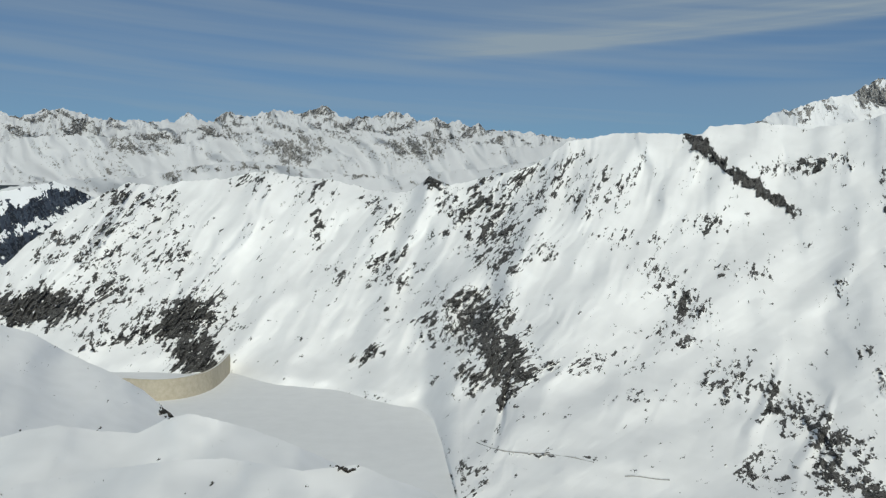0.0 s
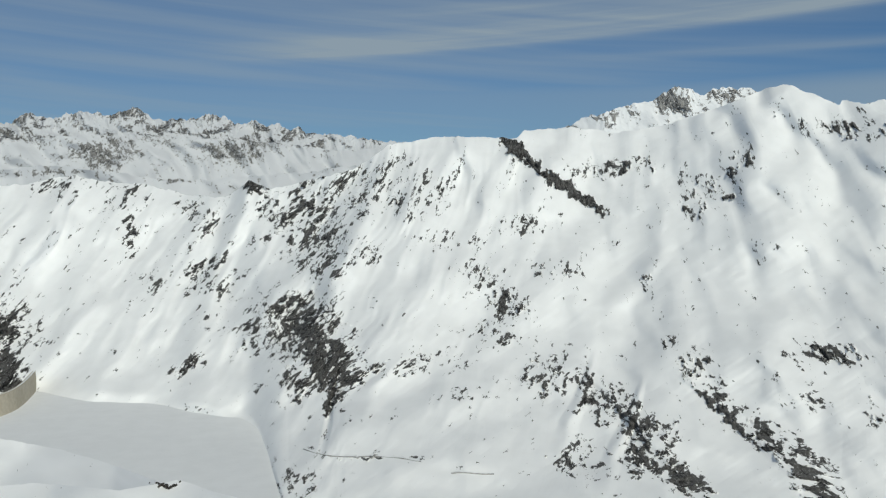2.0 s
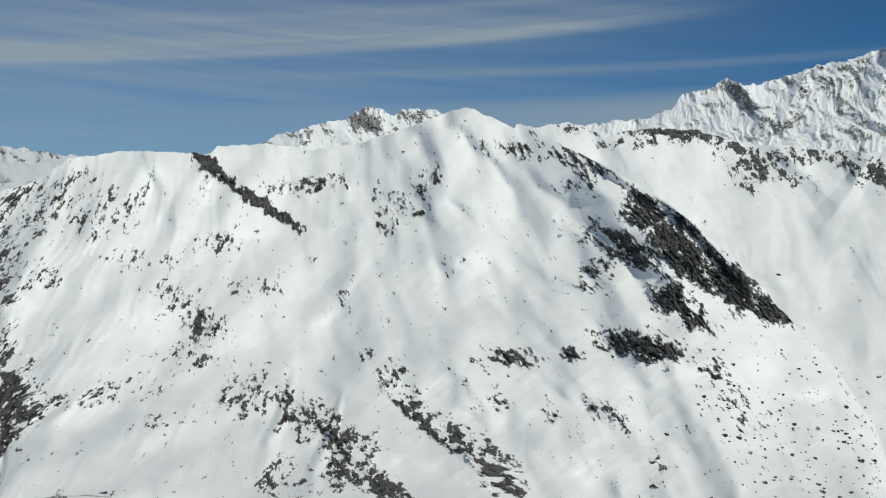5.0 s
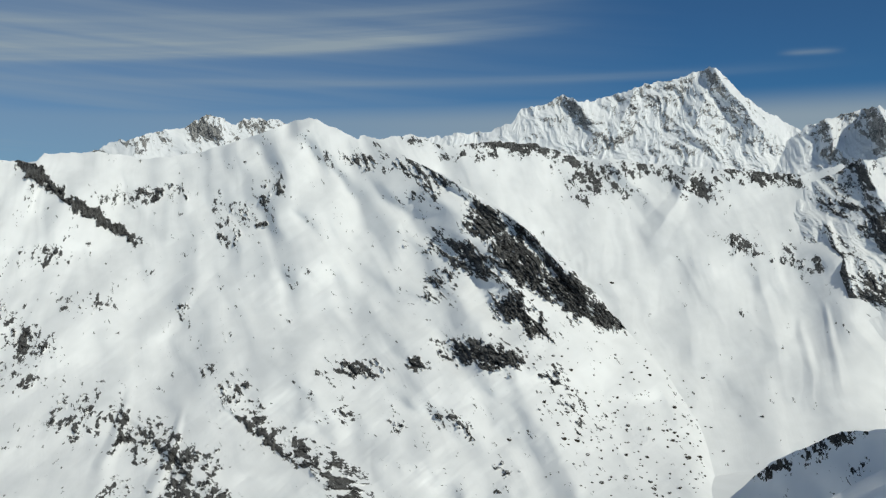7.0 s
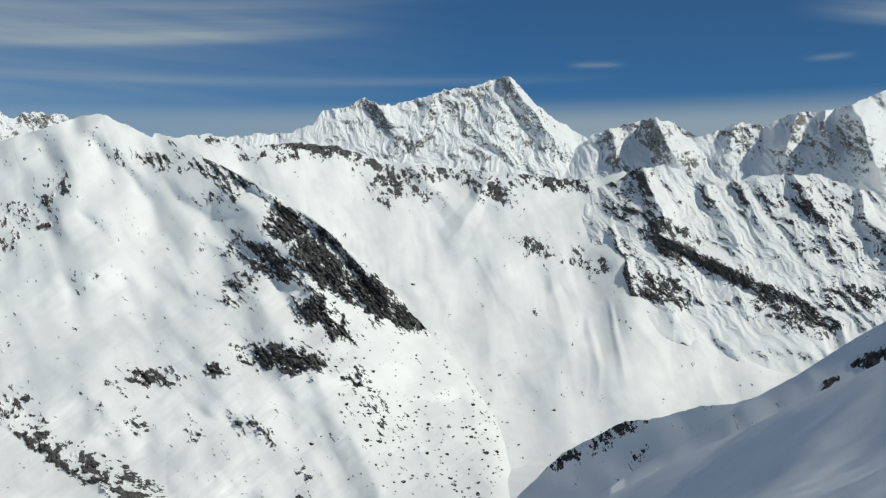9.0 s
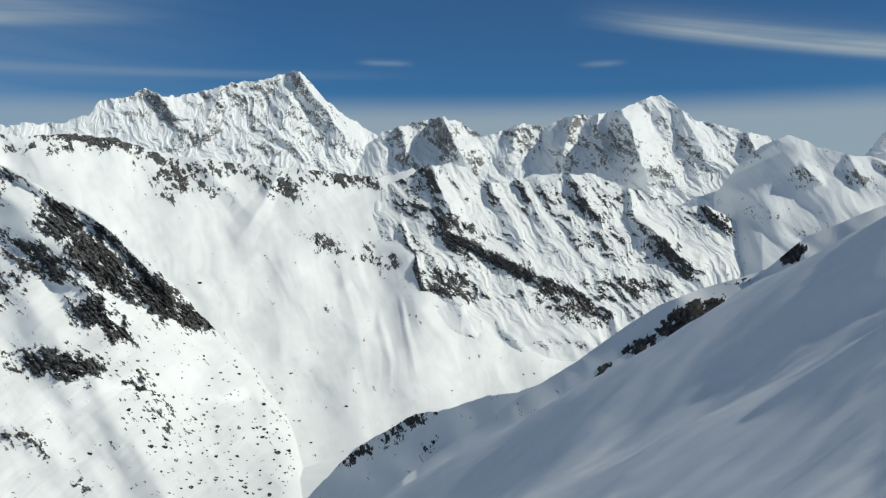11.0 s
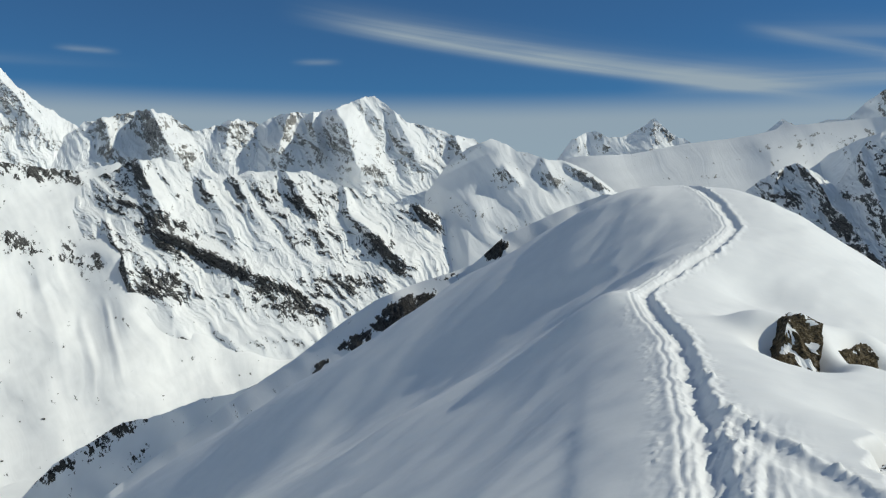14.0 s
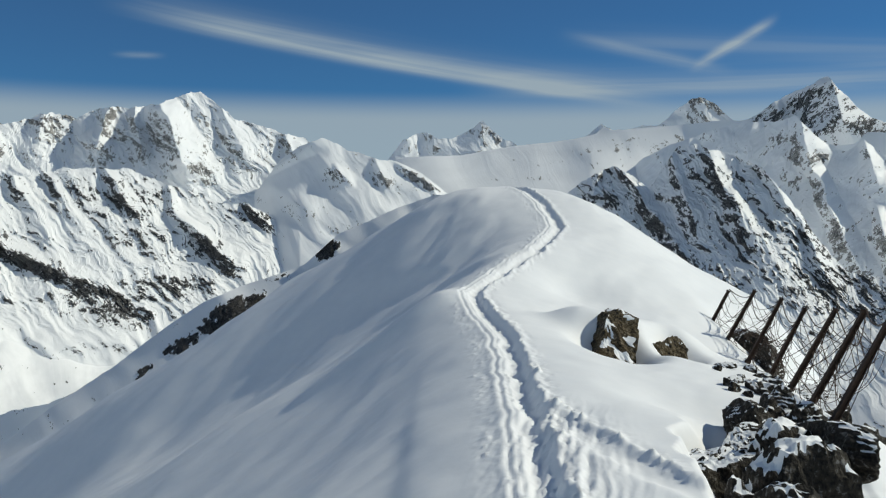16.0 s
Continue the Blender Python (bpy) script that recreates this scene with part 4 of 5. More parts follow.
# A road cut into the slope above the lake.
def build_road(bearing0, bearing1, height0, height1, bow):
    bpy.context.view_layer.update()
    graph = bpy.context.evaluated_depsgraph_get()
    eye = Vector((0, 0, EYE))
    verge = []
    for u in np.linspace(0, 1, 60):
        hit, place, *_ = scene.ray_cast(graph, eye, heading(bearing0 + (bearing1 - bearing0) * u, height0 + (height1 - height0) * u + bow * math.sin(5 * u) * (1 - u)))
        verge.append((u, place))
    bm = bmesh.new()
    rows = []
    for u, p in verge:
        out = Vector((-p.x, -p.y, 0)).normalized()
        high = 1.6 + 1.6 * noise.noise((u * 9, 3.1, bearing0))
        rows.append([bm.verts.new(p + out * o + Vector((0, 0, z))) for o, z in ((2.0, -4.0), (1.6, high), (-4.5, high), (-5.0, -4.0))])
    for r, q in zip(rows, rows[1:]):
        for j in range(3):
            bm.faces.new((r[j], r[j + 1], q[j + 1], q[j])).material_index = 1 if j == 1 else 0
    bmesh.ops.recalc_face_normals(bm, faces=bm.faces[:])
    me = bpy.data.meshes.new("mountain_road")
    bm.to_mesh(me)
    bm.free()
    me.materials.append(ROAD_WALL)
    me.materials.append(LAKE_SNOW)
    tagged(new("mountain_road", me), "snowed-up road with a dark retaining wall along the slope", "road", kind="structure")


ROAD_WALL = plain("road_wall", (0.2, 0.2, 0.2), (0.4, 0.4, 0.39), 0.3, 0.85, 0.3, 0.4)
build_road(2.4, 9.8, -15.5, -16.4, -0.35)
build_road(11.7, 14.4, -17.1, -17.1, 0.08)

# The frozen lake.
lake = new("lake", mesh_of("lake", np.array([[x, y, 0.0] for y in np.linspace(1200, 3500, 24) for x in np.linspace(-1500, 130, 27)]), grid_quads(24, 27)))
lake.data.materials.append(LAKE_SNOW)
tagged(lake, "frozen reservoir under flat grey snow", "lake", kind="structure")


# The ridge underfoot. s runs along it, n to its right, both in metres.
AXIS = 96.0
AHEAD, ASIDE = heading(AXIS), heading(AXIS + 90)
CREST_Z = [(-20, -11), (0, -8), (15, -6.3), (21, -6.2), (30, -5.75), (40, -5.2), (50, -4.1), (62, -1.7), (71, -0.5), (80, 2.2), (86, 3.2), (93, 3.1), (115, -1), (165, -25)]
CREST_N = [(-20, 1), (0, 0.7), (20, 0.55), (30, 0.35), (40, -0.05), (50, -1.9), (56, 0.2), (62, 2.5), (71, 4.4), (78, 3.4), (84, 2.1), (93, 0), (165, -5)]

EDGE_N = [(-20, 9.6), (20, 9.6), (26.5, 10.3), (30.3, 11.2), (34.6, 12.0), (40, 13.0), (46.5, 14.1), (51, 14.4), (55, 14.0), (57, 13.5), (66, 13.5)]


def smooth_curve(points, s, width):
    offs = np.linspace(-1.5, 1.5, 13)
    w = np.exp(-offs ** 2 * 1.5)
    return sum(along(points, s + o * width) * k for o, k in zip(offs, w)) / w.sum()


def ridge_base(s, n):
    d = n - smooth_curve(CREST_N, s, 4.5)
    soft = 1.1 + 2.6 * step01(s, 62, 84)
    left = soft * np.logaddexp(0, -d / soft) - soft * 0.693
    right = soft * np.logaddexp(0, d / soft) - soft * 0.693
    tilt = np.clip(0.0094 * s - 0.175, 0.04, 0.6)
    z = smooth_curve(CREST_Z, s, 3.5) - 0.622 * left - tilt * right - (0.35 + 0.55 * step01(s, 54, 64)) * np.maximum(right - np.minimum(11.4 + 0.23 * (s - 30), 16.4), 0)
    far = step01(np.abs(d), 1, 7)
    z = z + (0.7 * fbm((s + n * 0.9) / 34, (n - s * 0.3) / 15, 2, 0.35, 207) + 0.12 * fbm((s + n * 0.9) / 12, (n - s * 0.5) / 3.5, 3, 0.45, 203)) * far + 0.05 * fbm(s / 3.5, n / 2.5, 2, 0.5, 210)
    z = z + (0.06 * fbm((s * 0.45 + n) / 7, (s - n * 0.45) / 1.7, 3, 0.5, 212) + 0.08 * fbm((s * 0.3 + n) / 10, (s - n * 0.3) / 3.6, 2, 0.5, 215)) * step01(-d, 1.0, 4.0)
    # drifts blown across the shaded side
    for s0, n0, s1, n1, high, wide in ((49.3, -1.6, 47.0, -9.0, 0.75, 1.5), (70.5, -3.0, 76.0, -10.0, 0.45, 1.4), (62.0, 0.2, 66.0, -8.0, 0.4, 1.3), (20.0, -1.9, 38.0, -2.9, 0.12, 0.6), (82.0, -1.0, 86.0, -12.0, 0.4, 2.0)):
        ls, ln = s1 - s0, n1 - n0
        m = math.hypot(ls, ln)
        u = ((s - s0) * ls + (n - n0) * ln) / (m * m)
        off = ((s - s0) * ln - (n - n0) * ls) / m
        z = z + high * np.exp(-(off / np.where(off > 0, wide * 0.7, wide * 2.4)) ** 2) * step01(u, -0.15, 0.2) * step01(u, 1.3, 0.4)
    over = n - smooth_curve(EDGE_N, s, 1.5) - 0.3 * fbm(s / 4.0, s * 0 + 7, 2, 0.5, 242)
    z = z - 0.42 * 0.35 * np.logaddexp(0, over / 0.35) * step01(s, 66, 60)
    # hollows scoured by the wind round the rocks of the sunny side
    for hs, hn, deep, wide in ((56, 5.2, 0.7, 2.6), (31, 7.2, 0.7, 2.2)):
        z = z - deep * np.exp(-((s - hs) ** 2 + (n - hn) ** 2) / wide ** 2)
    return z


def ridge_z(s, n):
    """The snow itself: scooped out before the rocks, and falling away over the ledge."""
    z = ridge_base(s, n)
    for hs, hn, deep, ws, wn in ((42.2, 5.7, 1.25, 2.3, 1.7), (44.6, 9.0, 0.9, 1.9, 1.2)):
        z = z - deep * np.exp(-(((s - hs) / ws) ** 2 + ((n - hn) / wn) ** 2) ** 1.5)
    for hs, hn, high, ws, wn in ((46.2, 5.5, 1.25, 2.0, 2.6), (47.8, 9.0, 0.8, 1.6, 1.9)):
        z = z + high * np.exp(-(((s - hs) / ws) ** 2 + ((n - hn) / wn) ** 2) ** 1.5)
    edge = 4.6 + 0.045 * (s - 18) ** 1.0 + 0.35 * fbm(s / 2.5, s * 0 + 4, 2, 0.5, 240) + 0.25 * np.maximum(s - 25, 0)
    return z - np.minimum(2.0 * np.maximum(n - edge, 0), 1.75 + 0.4 * fbm(s / 2.4, n / 1.8, 3, 0.5, 246)) * step01(s, 29.5, 25.5) * step01(s, 8, 12)


def ridge_detail(s, n):
    z = ridge_z(s, n)
    d = n - smooth_curve(CREST_N, s, 1.0)
    d = d + 0.16 * fbm(s / 2.2, s * 0, 2, 0.5, 230)
    # a ski line on the crest, a trodden trough beside it with a clodded bank, and its branch down the sunny side
    trench = -0.05 * np.exp(-((d + 0.02) / 0.07) ** 2) + 0.03 * np.exp(-((d + 0.2) / 0.12) ** 2) - 0.045 * np.exp(-((d - 0.24) / 0.07) ** 2)
    bank = d - 0.72 - 0.12 * fbm(s / 1.7, s * 0 + 5, 3, 0.45, 231)
    trench = trench - 0.28 * np.exp(-(np.abs(bank) / 0.36) ** 3) + 0.08 * np.exp(-((bank - 0.52) / 0.2) ** 2)
    fork = n - (0.75 + (31 - s) * 0.2 + 0.012 * np.maximum(31 - s, 0) ** 2) - 0.16 * fbm(s / 1.8, s * 0 + 2, 3, 0.45, 232)
    trench = trench + (-0.13 * np.exp(-(np.abs(fork) / 0.5) ** 3) + 0.07 * np.exp(-((fork - 0.55) / 0.2) ** 2)) * step01(s, 32, 28)
    clods = np.maximum(fbm(s / 0.34, n / 0.3, 3, 0.55, 226) - 0.22, 0)
    wear = 0.5 * np.exp(-((d - 0.6) / 0.7) ** 2) + 1.0 * np.exp(-((d - 1.35) / 0.35) ** 2) + 0.45 * np.exp(-((d + 0.55) / 0.4) ** 2) + 1.0 * np.exp(-((fork - 0.6) / 0.35) ** 2) * step01(s, 32, 28)
    lumps = wear * (0.05 * fbm(s / 0.75, n / 0.5, 4, 0.6, 220) + 0.18 * clods * step01(fbm(s / 2.0, n / 1.2, 2, 0.5, 228), -0.15, 0.3))
    grooves = 0.09 * fbm((d - (s - 20) * 0.16) / 0.24, s / 2.6, 3, 0.55, 236) * np.exp(-((d - 1.3) / 1.3) ** 2) * step01(s, 30, 25)
    return z + (trench + lumps + grooves) * step01(s, 3, 8) * step01(s, 96, 84)


def spot(s, n, up=0.0):
    """A place on the ridge's snow."""
    z = float(ridge_base(np.array([float(s)]), np.array([float(n)]))[0])
    return AHEAD * s + ASIDE * n + Vector((0, 0, EYE + z + up))


def build_ridge():
    s = np.concatenate([np.arange(-20, 13, 1.5), np.arange(13, 17, 0.3), np.arange(17, 36, 0.075), np.arange(36, 56, 0.14), np.arange(56, 100, 0.28), np.arange(100, 166, 3)])
    n = np.concatenate([np.arange(-130, -45, 3), np.arange(-45, -6, 0.8), np.arange(-6, -2, 0.2), np.arange(-2, 4.4, 0.06), np.arange(4.4, 11, 0.12), np.arange(11, 30, 0.4), np.arange(30, 75, 3)])
    S, N = np.meshgrid(s, n, indexing="ij")
    Z = ridge_detail(S, N)
    v = np.stack([S * AHEAD.x + N * ASIDE.x, S * AHEAD.y + N * ASIDE.y, EYE + Z], -1).reshape(-1, 3)
    ob = new("snow_ridge", mesh_of("snow_ridge", v, grid_quads(len(s), len(n))))
    ob.data.materials.append(RIDGE_SNOW)
    tagged(ob, "wind-rounded snow ridge crossed by ski tracks", "ridge", kind="structure")
    return ob


RIDGE_SNOW = plain("ridge_snow", (0.82, 0.84, 0.87), (0.87, 0.885, 0.905), 0.8, 0.6, 0.05, 0.35)
snow_ridge = build_ridge()


def near_cone():
    rr = np.array([3, 8, 20, 40, 70, 110, 160, 230, 320, 450, 600, 800, 1000, 1250, 1600])[:, None]
    aa = np.linspace(0, 2 * math.pi, 181)[None, :]
    zz = EYE - 24 - rr * 0.44 + rr * 0.03 * fbm(3 * np.sin(aa) + rr / 300, 3 * np.cos(aa) + rr / 300, 3, 0.5, 300)
    v = np.stack([rr * np.sin(aa), rr * np.cos(aa), zz], -1).reshape(-1, 3)
    ob = new("summit", mesh_of("summit", v, grid_quads(15, 181), np.full(len(v), -1.0)))
    ob.data.materials.append(NEAR_FACE)
    tagged(ob, "snowy flanks of the summit below the ridge", "mountain", kind="structure")


near_cone()


def part(name, bm, mat, parent, label=""):
    me = bpy.data.meshes.new(name)
    bm.to_mesh(me)
    bm.free()
    me.materials.append(mat)
    ob = new(name, me)
    ob.parent = parent
    return tagged(ob, label)


def tube(bm, points, radius, sides=6):
    """A round bar or wire along the points."""
    rings = []
    for i, p in enumerate(points):
        d = (points[min(i + 1, len(points) - 1)] - points[max(i - 1, 0)]).normalized()
        a = d.orthogonal().normalized()
        b = d.cross(a)
        rr = radius[i] if isinstance(radius, list) else radius
        rings.append([bm.verts.new(p + (a * math.cos(t) + b * math.sin(t)) * rr) for t in (2 * math.pi * j / sides for j in range(sides))])
    for r, q in zip(rings, rings[1:]):
        for j in range(sides):
            bm.faces.new((r[j], r[(j + 1) % sides], q[(j + 1) % sides], q[j]))
    bm.faces.new(rings[0][::-1])
    bm.faces.new(rings[-1])


def loft(sections):
    """Joins closed sections of the same count into one body."""
    bm = bmesh.new()
    rings = [[bm.verts.new(p) for p in sec] for sec in sections]
    n = len(rings[0])
    for r, q in zip(rings, rings[1:]):
        for j in range(n):
            bm.faces.new((r[j], r[(j + 1) % n], q[(j + 1) % n], q[j]))
    bm.faces.new(rings[0][::-1])
    bm.faces.new(rings[-1])
    bmesh.ops.recalc_face_normals(bm, faces=bm.faces[:])
    return bm


# The arch dam: a curved wall, its parapet and crest road, and the joints between its blocks.
def build_dam():
    dam = tagged(new("dam"), "curved pale concrete arch dam holding the frozen lake", "dam")
    top, foot, thick = 62.0, -12.0, 8.0
    ctrl = [Vector((-1170, 2960, 0)), Vector((-990, 2838, 0)), Vector((-835, 2830, 0)), Vector((-752, 2980, 0)), Vector((-757, 3290, 0)), Vector((-775, 3420, 0))]
    line = []
    for i in range(1, len(ctrl) - 2):
        p0, p1, p2, p3 = ctrl[i - 1:i + 3]
        for j in range(12):
            t = j / 12
            line.append(0.5 * (2 * p1 + (p2 - p0) * t + (2 * p0 - 5 * p1 + 4 * p2 - p3) * t * t + (3 * p1 - p0 - 3 * p2 + p3) * t ** 3))
    line.append(ctrl[-2])
    side = []
    for i, p in enumerate(line):
        d = (line[min(i + 1, len(line) - 1)] - line[max(i - 1, 0)]).normalized()
        side.append(Vector((-d.y, d.x, 0)))
    up = Vector((0, 0, 1))

    def sweep(inner, outer, low, high, batter=0.0):
        return loft([[p - n * (inner + batter) + up * low, p - n * inner + up * high, p + n * outer + up * high, p + n * (outer + batter) + up * low] for p, n in zip(line, side)])

    part("wall", sweep(0, thick, foot, top, 6.0), CONCRETE, dam)
    part("crest_road", sweep(-1.0, thick - 1.0, top + 0.05, top + 0.6), LAKE_SNOW, dam, "snow-covered crest road")
    part("parapet", sweep(0.6, -0.3, top + 0.02, top + 2.2), CONCRETE, dam)
    part("parapet", sweep(-thick + 0.4, thick + 0.4, top + 0.02, top + 2.0), CONCRETE, dam)
    for i in range(2, len(line) - 1, 2):
        p, n = line[i], side[i]
        d = Vector((n.y, -n.x, 0)) * 0.7
        bm = loft([[p - n * (6.4 if z < 0 else 0.35) - d + up * z, p - n * (6.4 if z < 0 else 0.35) + d + up * z, p + n * 1.0 + d + up * z, p + n * 1.0 - d + up * z] for z in (foot, top)])
        part("joint_rib", bm, CONCRETE, dam)


build_dam()


# Bare rock of the ridge: crag shapes with snow left on their flat tops.
def crag_mesh(name, size, seed, detail=40, snow=0.35, strata=0.5):
    """A broken block about as large as size; the layer 'rock' leaves snow on its flat tops."""
    rows, cols = detail, detail * 2
    th = np.linspace(0.001, math.pi - 0.001, rows)[:, None]
    ph = np.linspace(0, 2 * math.pi, cols)[None, :]
    d = np.stack([np.sin(th) * np.cos(ph), np.sin(th) * np.sin(ph), np.cos(th) * np.ones_like(ph)], -1)
    rng = np.random.RandomState(seed)
    reach = np.full(d.shape[:2], 1.25)
    for i in range(10):
        m = rng.normal(size=3) * (1, 1, 0.8)
        m /= np.linalg.norm(m)
        reach = np.minimum(reach, rng.uniform(0.52, 0.95) / np.maximum(d @ m, 0.05))
    f = fbm(d[..., 0] * 1.7 + seed, d[..., 2] * 3.0 * strata + d[..., 1] * 1.9, 3, 0.5, seed, True)
    shape = d * (reach * (1 + 0.09 * f))[..., None] * 1.3
    v = shape * (np.array(size) * 0.5)
    v[:, -1] = v[:, 0]
    u = np.roll(v, -1, 0) - v
    w = np.roll(v, -1, 1) - v
    nz = np.cross(u, w)
    nz = np.abs(nz[..., 2]) / np.maximum(np.linalg.norm(nz, axis=-1), 1e-9)
    lying = (nz + 0.35 * fbm(d[..., 0] * 3, d[..., 1] * 3, 3, 0.6, seed + 3)) * (d[..., 2] > -0.1)
    rock = np.clip(1.0 - step01(lying, 0.95 - snow, 1.1 - snow), 0, 1)
    return mesh_of(name, v.reshape(-1, 3), grid_quads(rows, cols), rock.ravel(), smooth=False)


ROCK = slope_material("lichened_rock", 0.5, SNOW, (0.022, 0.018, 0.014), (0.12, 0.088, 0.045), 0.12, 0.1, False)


# Darker copy of the lichened rock: the ledge's shade is in its colour.
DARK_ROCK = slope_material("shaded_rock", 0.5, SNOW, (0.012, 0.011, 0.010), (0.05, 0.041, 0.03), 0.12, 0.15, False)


def crag(label, s, n, size, sink, seed, turn=0.0, tip=0.0, snow=0.35, strata=0.5, detail=40):
    ob = new("rock", crag_mesh("rock", size, seed, detail, snow, strata))
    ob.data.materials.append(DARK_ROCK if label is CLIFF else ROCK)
    ob.matrix_world = Matrix.Translation(spot(s, n, size[2] * (0.5 - sink))) @ pose(0, 0, 0, tip, 0, turn - AXIS)
    return tagged(ob, label, "rock", "rocks on the ridge")


SUNNY = "brown weathered rock showing through the snow of the ridge"
CLIFF = "split rock ledge coloured dark for its shade, with snow in its cracks"
crag(SUNNY, 44.6, 5.3, (2.8, 5.2, 3.6), 0.86, 11, 20, 14, 0.12)
crag(SUNNY, 46.0, 8.9, (1.9, 2.8, 2.2), 0.84, 12, -10, 10, 0.05)
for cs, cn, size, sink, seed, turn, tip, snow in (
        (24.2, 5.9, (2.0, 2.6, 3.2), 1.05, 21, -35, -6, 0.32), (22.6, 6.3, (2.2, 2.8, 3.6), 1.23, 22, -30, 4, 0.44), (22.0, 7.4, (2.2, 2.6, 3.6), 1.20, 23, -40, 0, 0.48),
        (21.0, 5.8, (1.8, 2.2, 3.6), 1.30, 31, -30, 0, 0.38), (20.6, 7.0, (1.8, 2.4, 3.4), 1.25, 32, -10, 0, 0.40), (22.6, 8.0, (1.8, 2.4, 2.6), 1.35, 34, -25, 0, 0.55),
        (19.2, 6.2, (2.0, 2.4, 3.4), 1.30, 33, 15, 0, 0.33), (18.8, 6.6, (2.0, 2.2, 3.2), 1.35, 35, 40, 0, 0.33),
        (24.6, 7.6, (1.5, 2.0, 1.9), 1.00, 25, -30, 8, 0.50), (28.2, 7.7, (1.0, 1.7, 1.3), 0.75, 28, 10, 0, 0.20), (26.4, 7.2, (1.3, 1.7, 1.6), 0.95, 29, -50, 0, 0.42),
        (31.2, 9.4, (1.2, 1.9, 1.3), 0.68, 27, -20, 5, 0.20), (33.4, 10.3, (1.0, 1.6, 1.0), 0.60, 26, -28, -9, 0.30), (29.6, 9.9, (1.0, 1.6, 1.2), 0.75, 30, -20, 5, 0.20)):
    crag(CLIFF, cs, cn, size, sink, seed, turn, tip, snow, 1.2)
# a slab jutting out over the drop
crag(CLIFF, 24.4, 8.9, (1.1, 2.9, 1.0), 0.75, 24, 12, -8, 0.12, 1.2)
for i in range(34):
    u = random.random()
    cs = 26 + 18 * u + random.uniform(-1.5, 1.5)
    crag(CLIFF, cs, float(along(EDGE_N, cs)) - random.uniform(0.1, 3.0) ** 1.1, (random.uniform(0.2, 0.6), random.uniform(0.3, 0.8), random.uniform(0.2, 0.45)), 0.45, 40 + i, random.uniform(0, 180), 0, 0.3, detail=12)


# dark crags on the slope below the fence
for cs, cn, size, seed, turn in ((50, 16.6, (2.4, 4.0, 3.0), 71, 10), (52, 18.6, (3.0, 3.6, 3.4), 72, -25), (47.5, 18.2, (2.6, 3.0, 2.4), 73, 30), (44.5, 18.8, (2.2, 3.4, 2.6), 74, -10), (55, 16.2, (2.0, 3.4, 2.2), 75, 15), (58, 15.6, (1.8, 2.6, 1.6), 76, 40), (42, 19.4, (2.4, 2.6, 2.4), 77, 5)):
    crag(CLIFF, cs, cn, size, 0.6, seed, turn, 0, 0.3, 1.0)


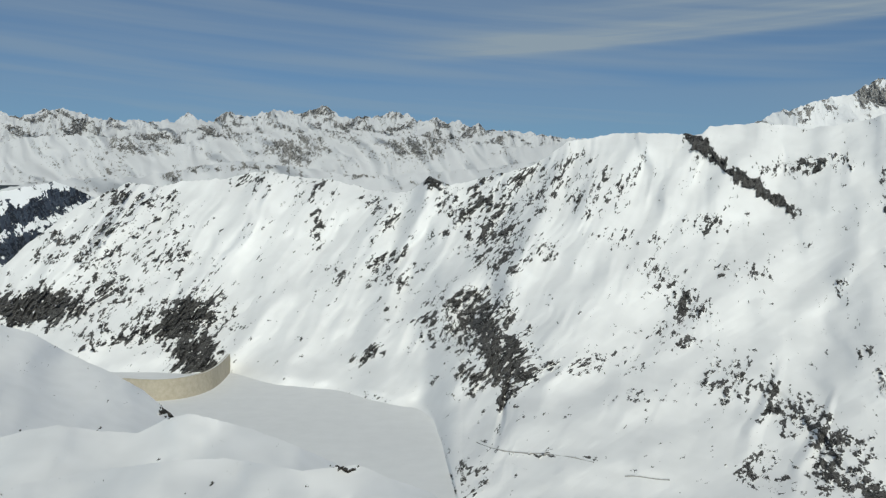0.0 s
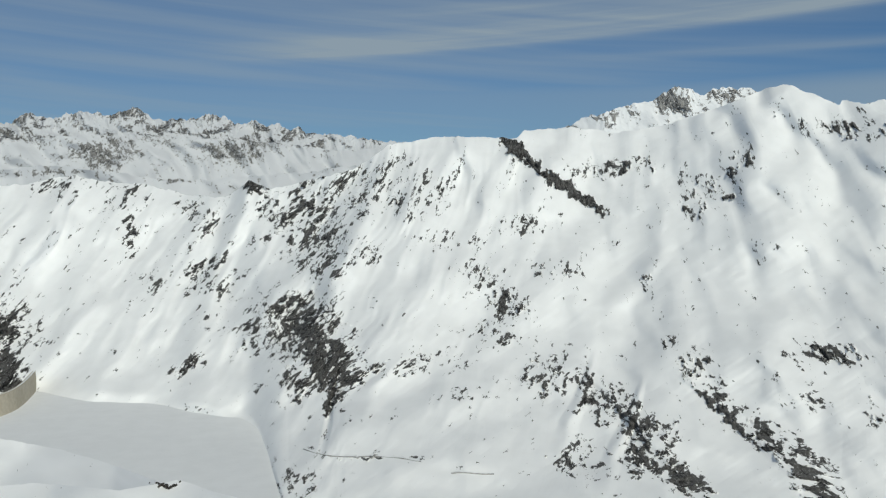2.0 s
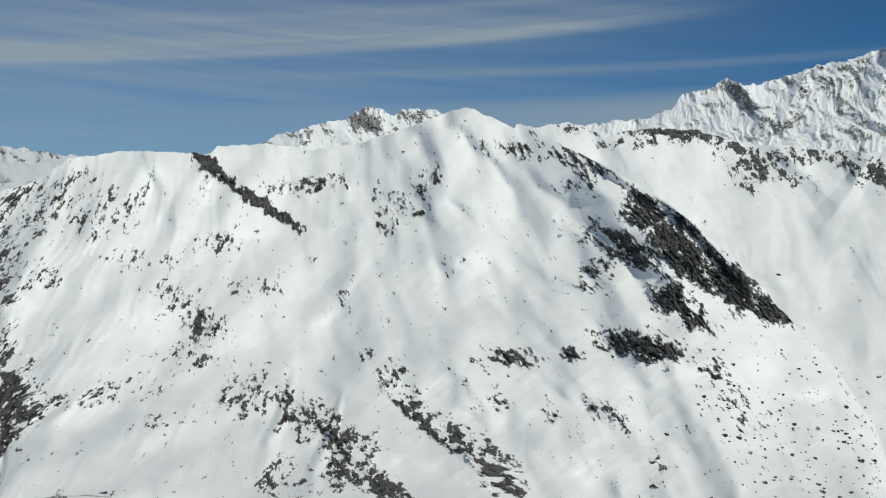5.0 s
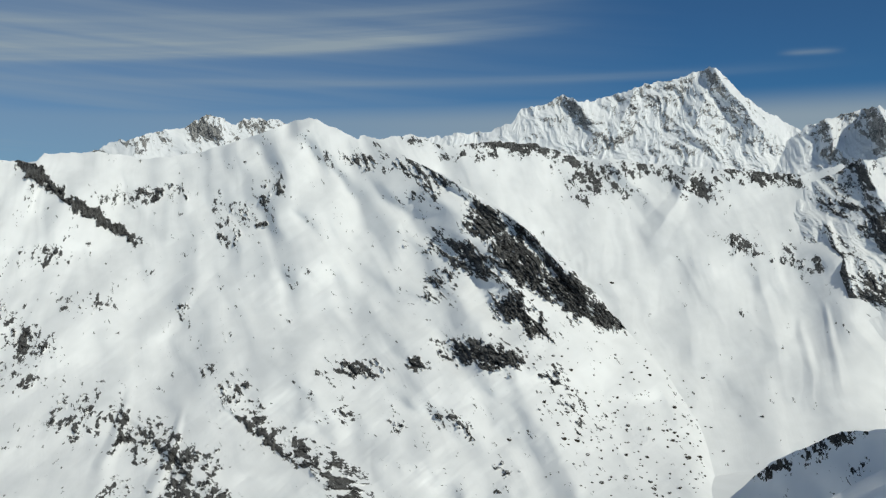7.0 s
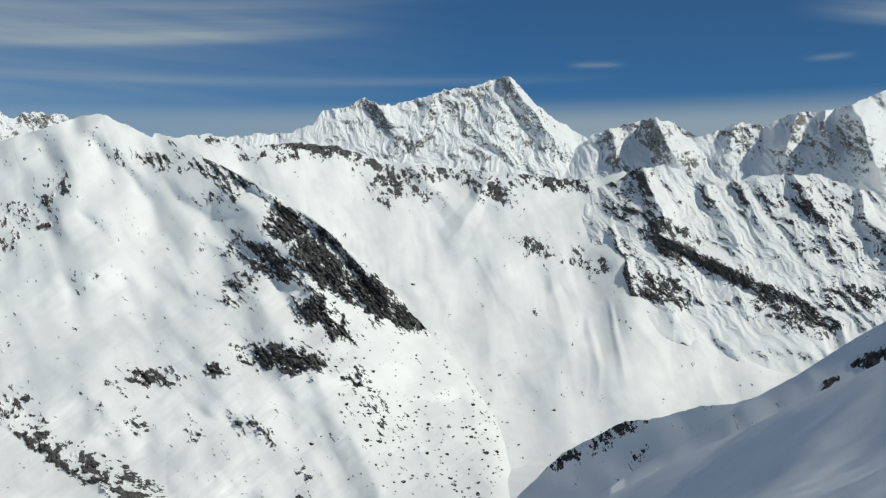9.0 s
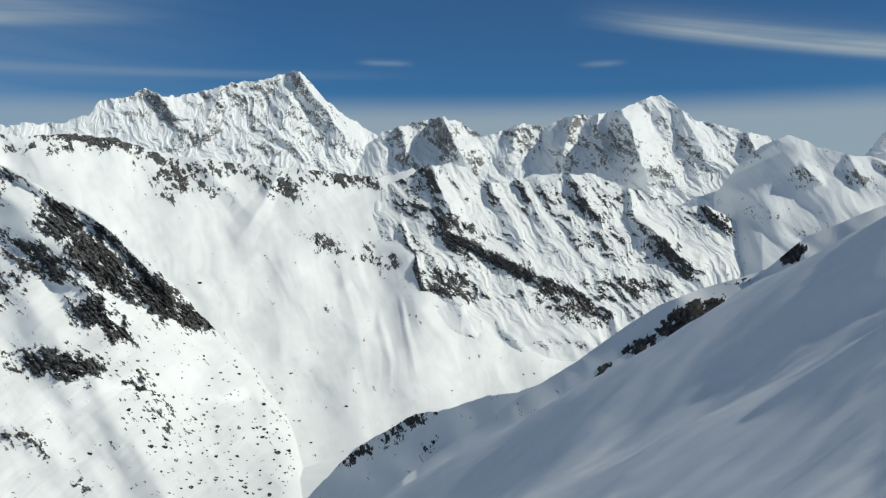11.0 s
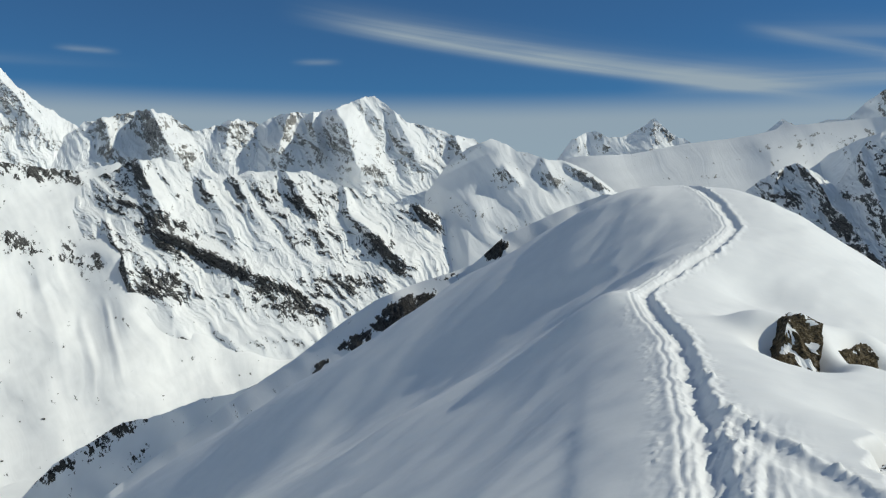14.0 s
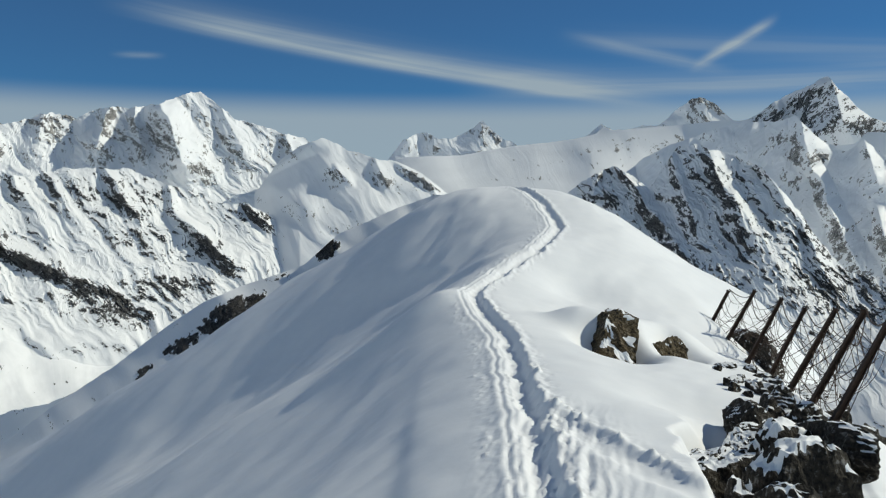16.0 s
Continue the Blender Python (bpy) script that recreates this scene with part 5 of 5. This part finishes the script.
# The avalanche fence: leaning steel posts with slack wire nets between them.
def build_fence():
    fence = tagged(new("avalanche_fence"), "rusted steel avalanche fence with slack wire nets", "fence")
    feet = [(30.3, 10.9), (34.6, 11.6), (40.0, 12.6), (46.5, 13.7), (51.0, 13.8), (55.2, 13.5), (59.0, 13.0)]
    lean = (Vector((0, 0, 1)) * math.cos(radians(27)) + ASIDE * math.sin(radians(27)))
    rng = random.Random(9)
    tops, bases = [], []
    for i, (s, n) in enumerate(feet):
        base, up = spot(s, n, -0.4 - (0.7 if i == 5 else 2.2 if i == 6 else 0.0)), (lean + AHEAD * rng.uniform(-0.06, 0.06)).normalized()
        high = 4.3 + rng.uniform(-0.2, 0.2)
        bases.append(base)
        tops.append(base + up * (high + 0.15))
        # an H-section with a cap plate and a foot shoe
        a, b = AHEAD, up.cross(AHEAD).normalized()
        w, t = 0.095, 0.028
        outline = [(-w, -w), (w, -w), (w, -w + t), (t / 2, -w + t), (t / 2, w - t), (w, w - t), (w, w), (-w, w), (-w, w - t), (-t / 2, w - t), (-t / 2, -w + t), (-w, -w + t)]
        post = part("post", loft([[base + up * h + a * x * k + b * y * k for x, y in outline] for h, k in ((0, 1.15), (high * 0.5, 1.05), (high, 0.9))]), RUST, fence)
        bm = bmesh.new()
        tube(bm, [base + up * (high - 0.02), base + up * (high + 0.06)], 0.15, 8)
        part("cap_plate", bm, RUST, post)
        bm = bmesh.new()
        tube(bm, [base + up * 0.25, base + up * 0.55], 0.17, 8)
        part("foot_shoe", bm, RUST, post)
        bm = bmesh.new()
        tube(bm, [tops[-1], tops[-1] - ASIDE * 1.2 - Vector((0, 0, 3.6)) + AHEAD * 0.6], 0.013, 4)
        part("stay_wire", bm, RUST, post)
    for i in range(len(feet) - 1):
        bm = bmesh.new()

        def hang(p, q, slack, drift):
            pts = []
            for j in range(11):
                u = j / 10
                pts.append(p.lerp(q, u) - Vector((0, 0, slack * 4 * u * (1 - u))) + ASIDE * drift * 4 * u * (1 - u))
            return pts

        lines = []
        for k in range(12):
            u = 1 - k / 12.5
            p, q = bases[i].lerp(tops[i], u), bases[i + 1].lerp(tops[i + 1], min(1, max(0, u + rng.uniform(-0.12, 0.12))))
            lines.append(hang(p, q, rng.uniform(0.3, 1.5), rng.uniform(-0.3, 0.6)))
            tube(bm, lines[-1], 0.026 if k in (0, 11) else 0.016, 4)
        for j in (3, 7):
            tube(bm, [ln[min(10, max(0, j + (m % 2)))] for m, ln in enumerate(lines)], 0.009, 4)
        for _ in range(9):
            tube(bm, hang(bases[i].lerp(tops[i], rng.uniform(0.3, 1)), bases[i + 1].lerp(tops[i + 1], rng.uniform(0.1, 0.9)), rng.uniform(0.3, 1.2), rng.uniform(-0.2, 0.6)), 0.012, 4)
        tube(bm, hang(bases[i].lerp(tops[i], 0.95), bases[i + 1].lerp(tops[i + 1], 0.3), 0.3, 0.2), 0.018, 4)
        part("wire_net", bm, RUST, fence, "slack rusty wire net")


build_fence()


# Boulders strewn over the floor of the side valley.
def build_boulders():
    rng = random.Random(4)
    shapes = [crag_mesh("boulder", (1, rng.uniform(0.9, 1.5), rng.uniform(0.6, 0.9)), 60 + i, 8, 0.2, 0.6) for i in range(6)]
    for me in shapes:
        me.materials.append(DARK_ROCK)
    bpy.context.view_layer.update()
    graph = bpy.context.evaluated_depsgraph_get()
    made = 0
    while made < 260:
        az, r = rng.gauss(53.4, 3.0), rng.gauss(2560, 270)
        if rng.random() < 0.3:
            az, r = rng.gauss(48.5, 2.5), rng.gauss(2450, 250)
        top = heading(az) * r + Vector((0, 0, 1500))
        hit, place, normal, _, ob, _ = scene.ray_cast(graph, top, Vector((0, 0, -1)))
        if not hit or not 41 < az < 60.5 or place.z < -10:
            continue
        size = 2.6 + 7.0 * rng.random() ** 2.5
        b = new("boulder", shapes[made % 6])
        b.matrix_world = Matrix.Translation(place + Vector((0, 0, size * 0.12))) @ Matrix.Rotation(rng.uniform(0, 6.28), 4, "Z") @ Matrix.Scale(size, 4)
        tagged(b, "dark boulder lying on the snow of the side valley", "boulder", "boulders in the side valley")
        made += 1


build_boulders()
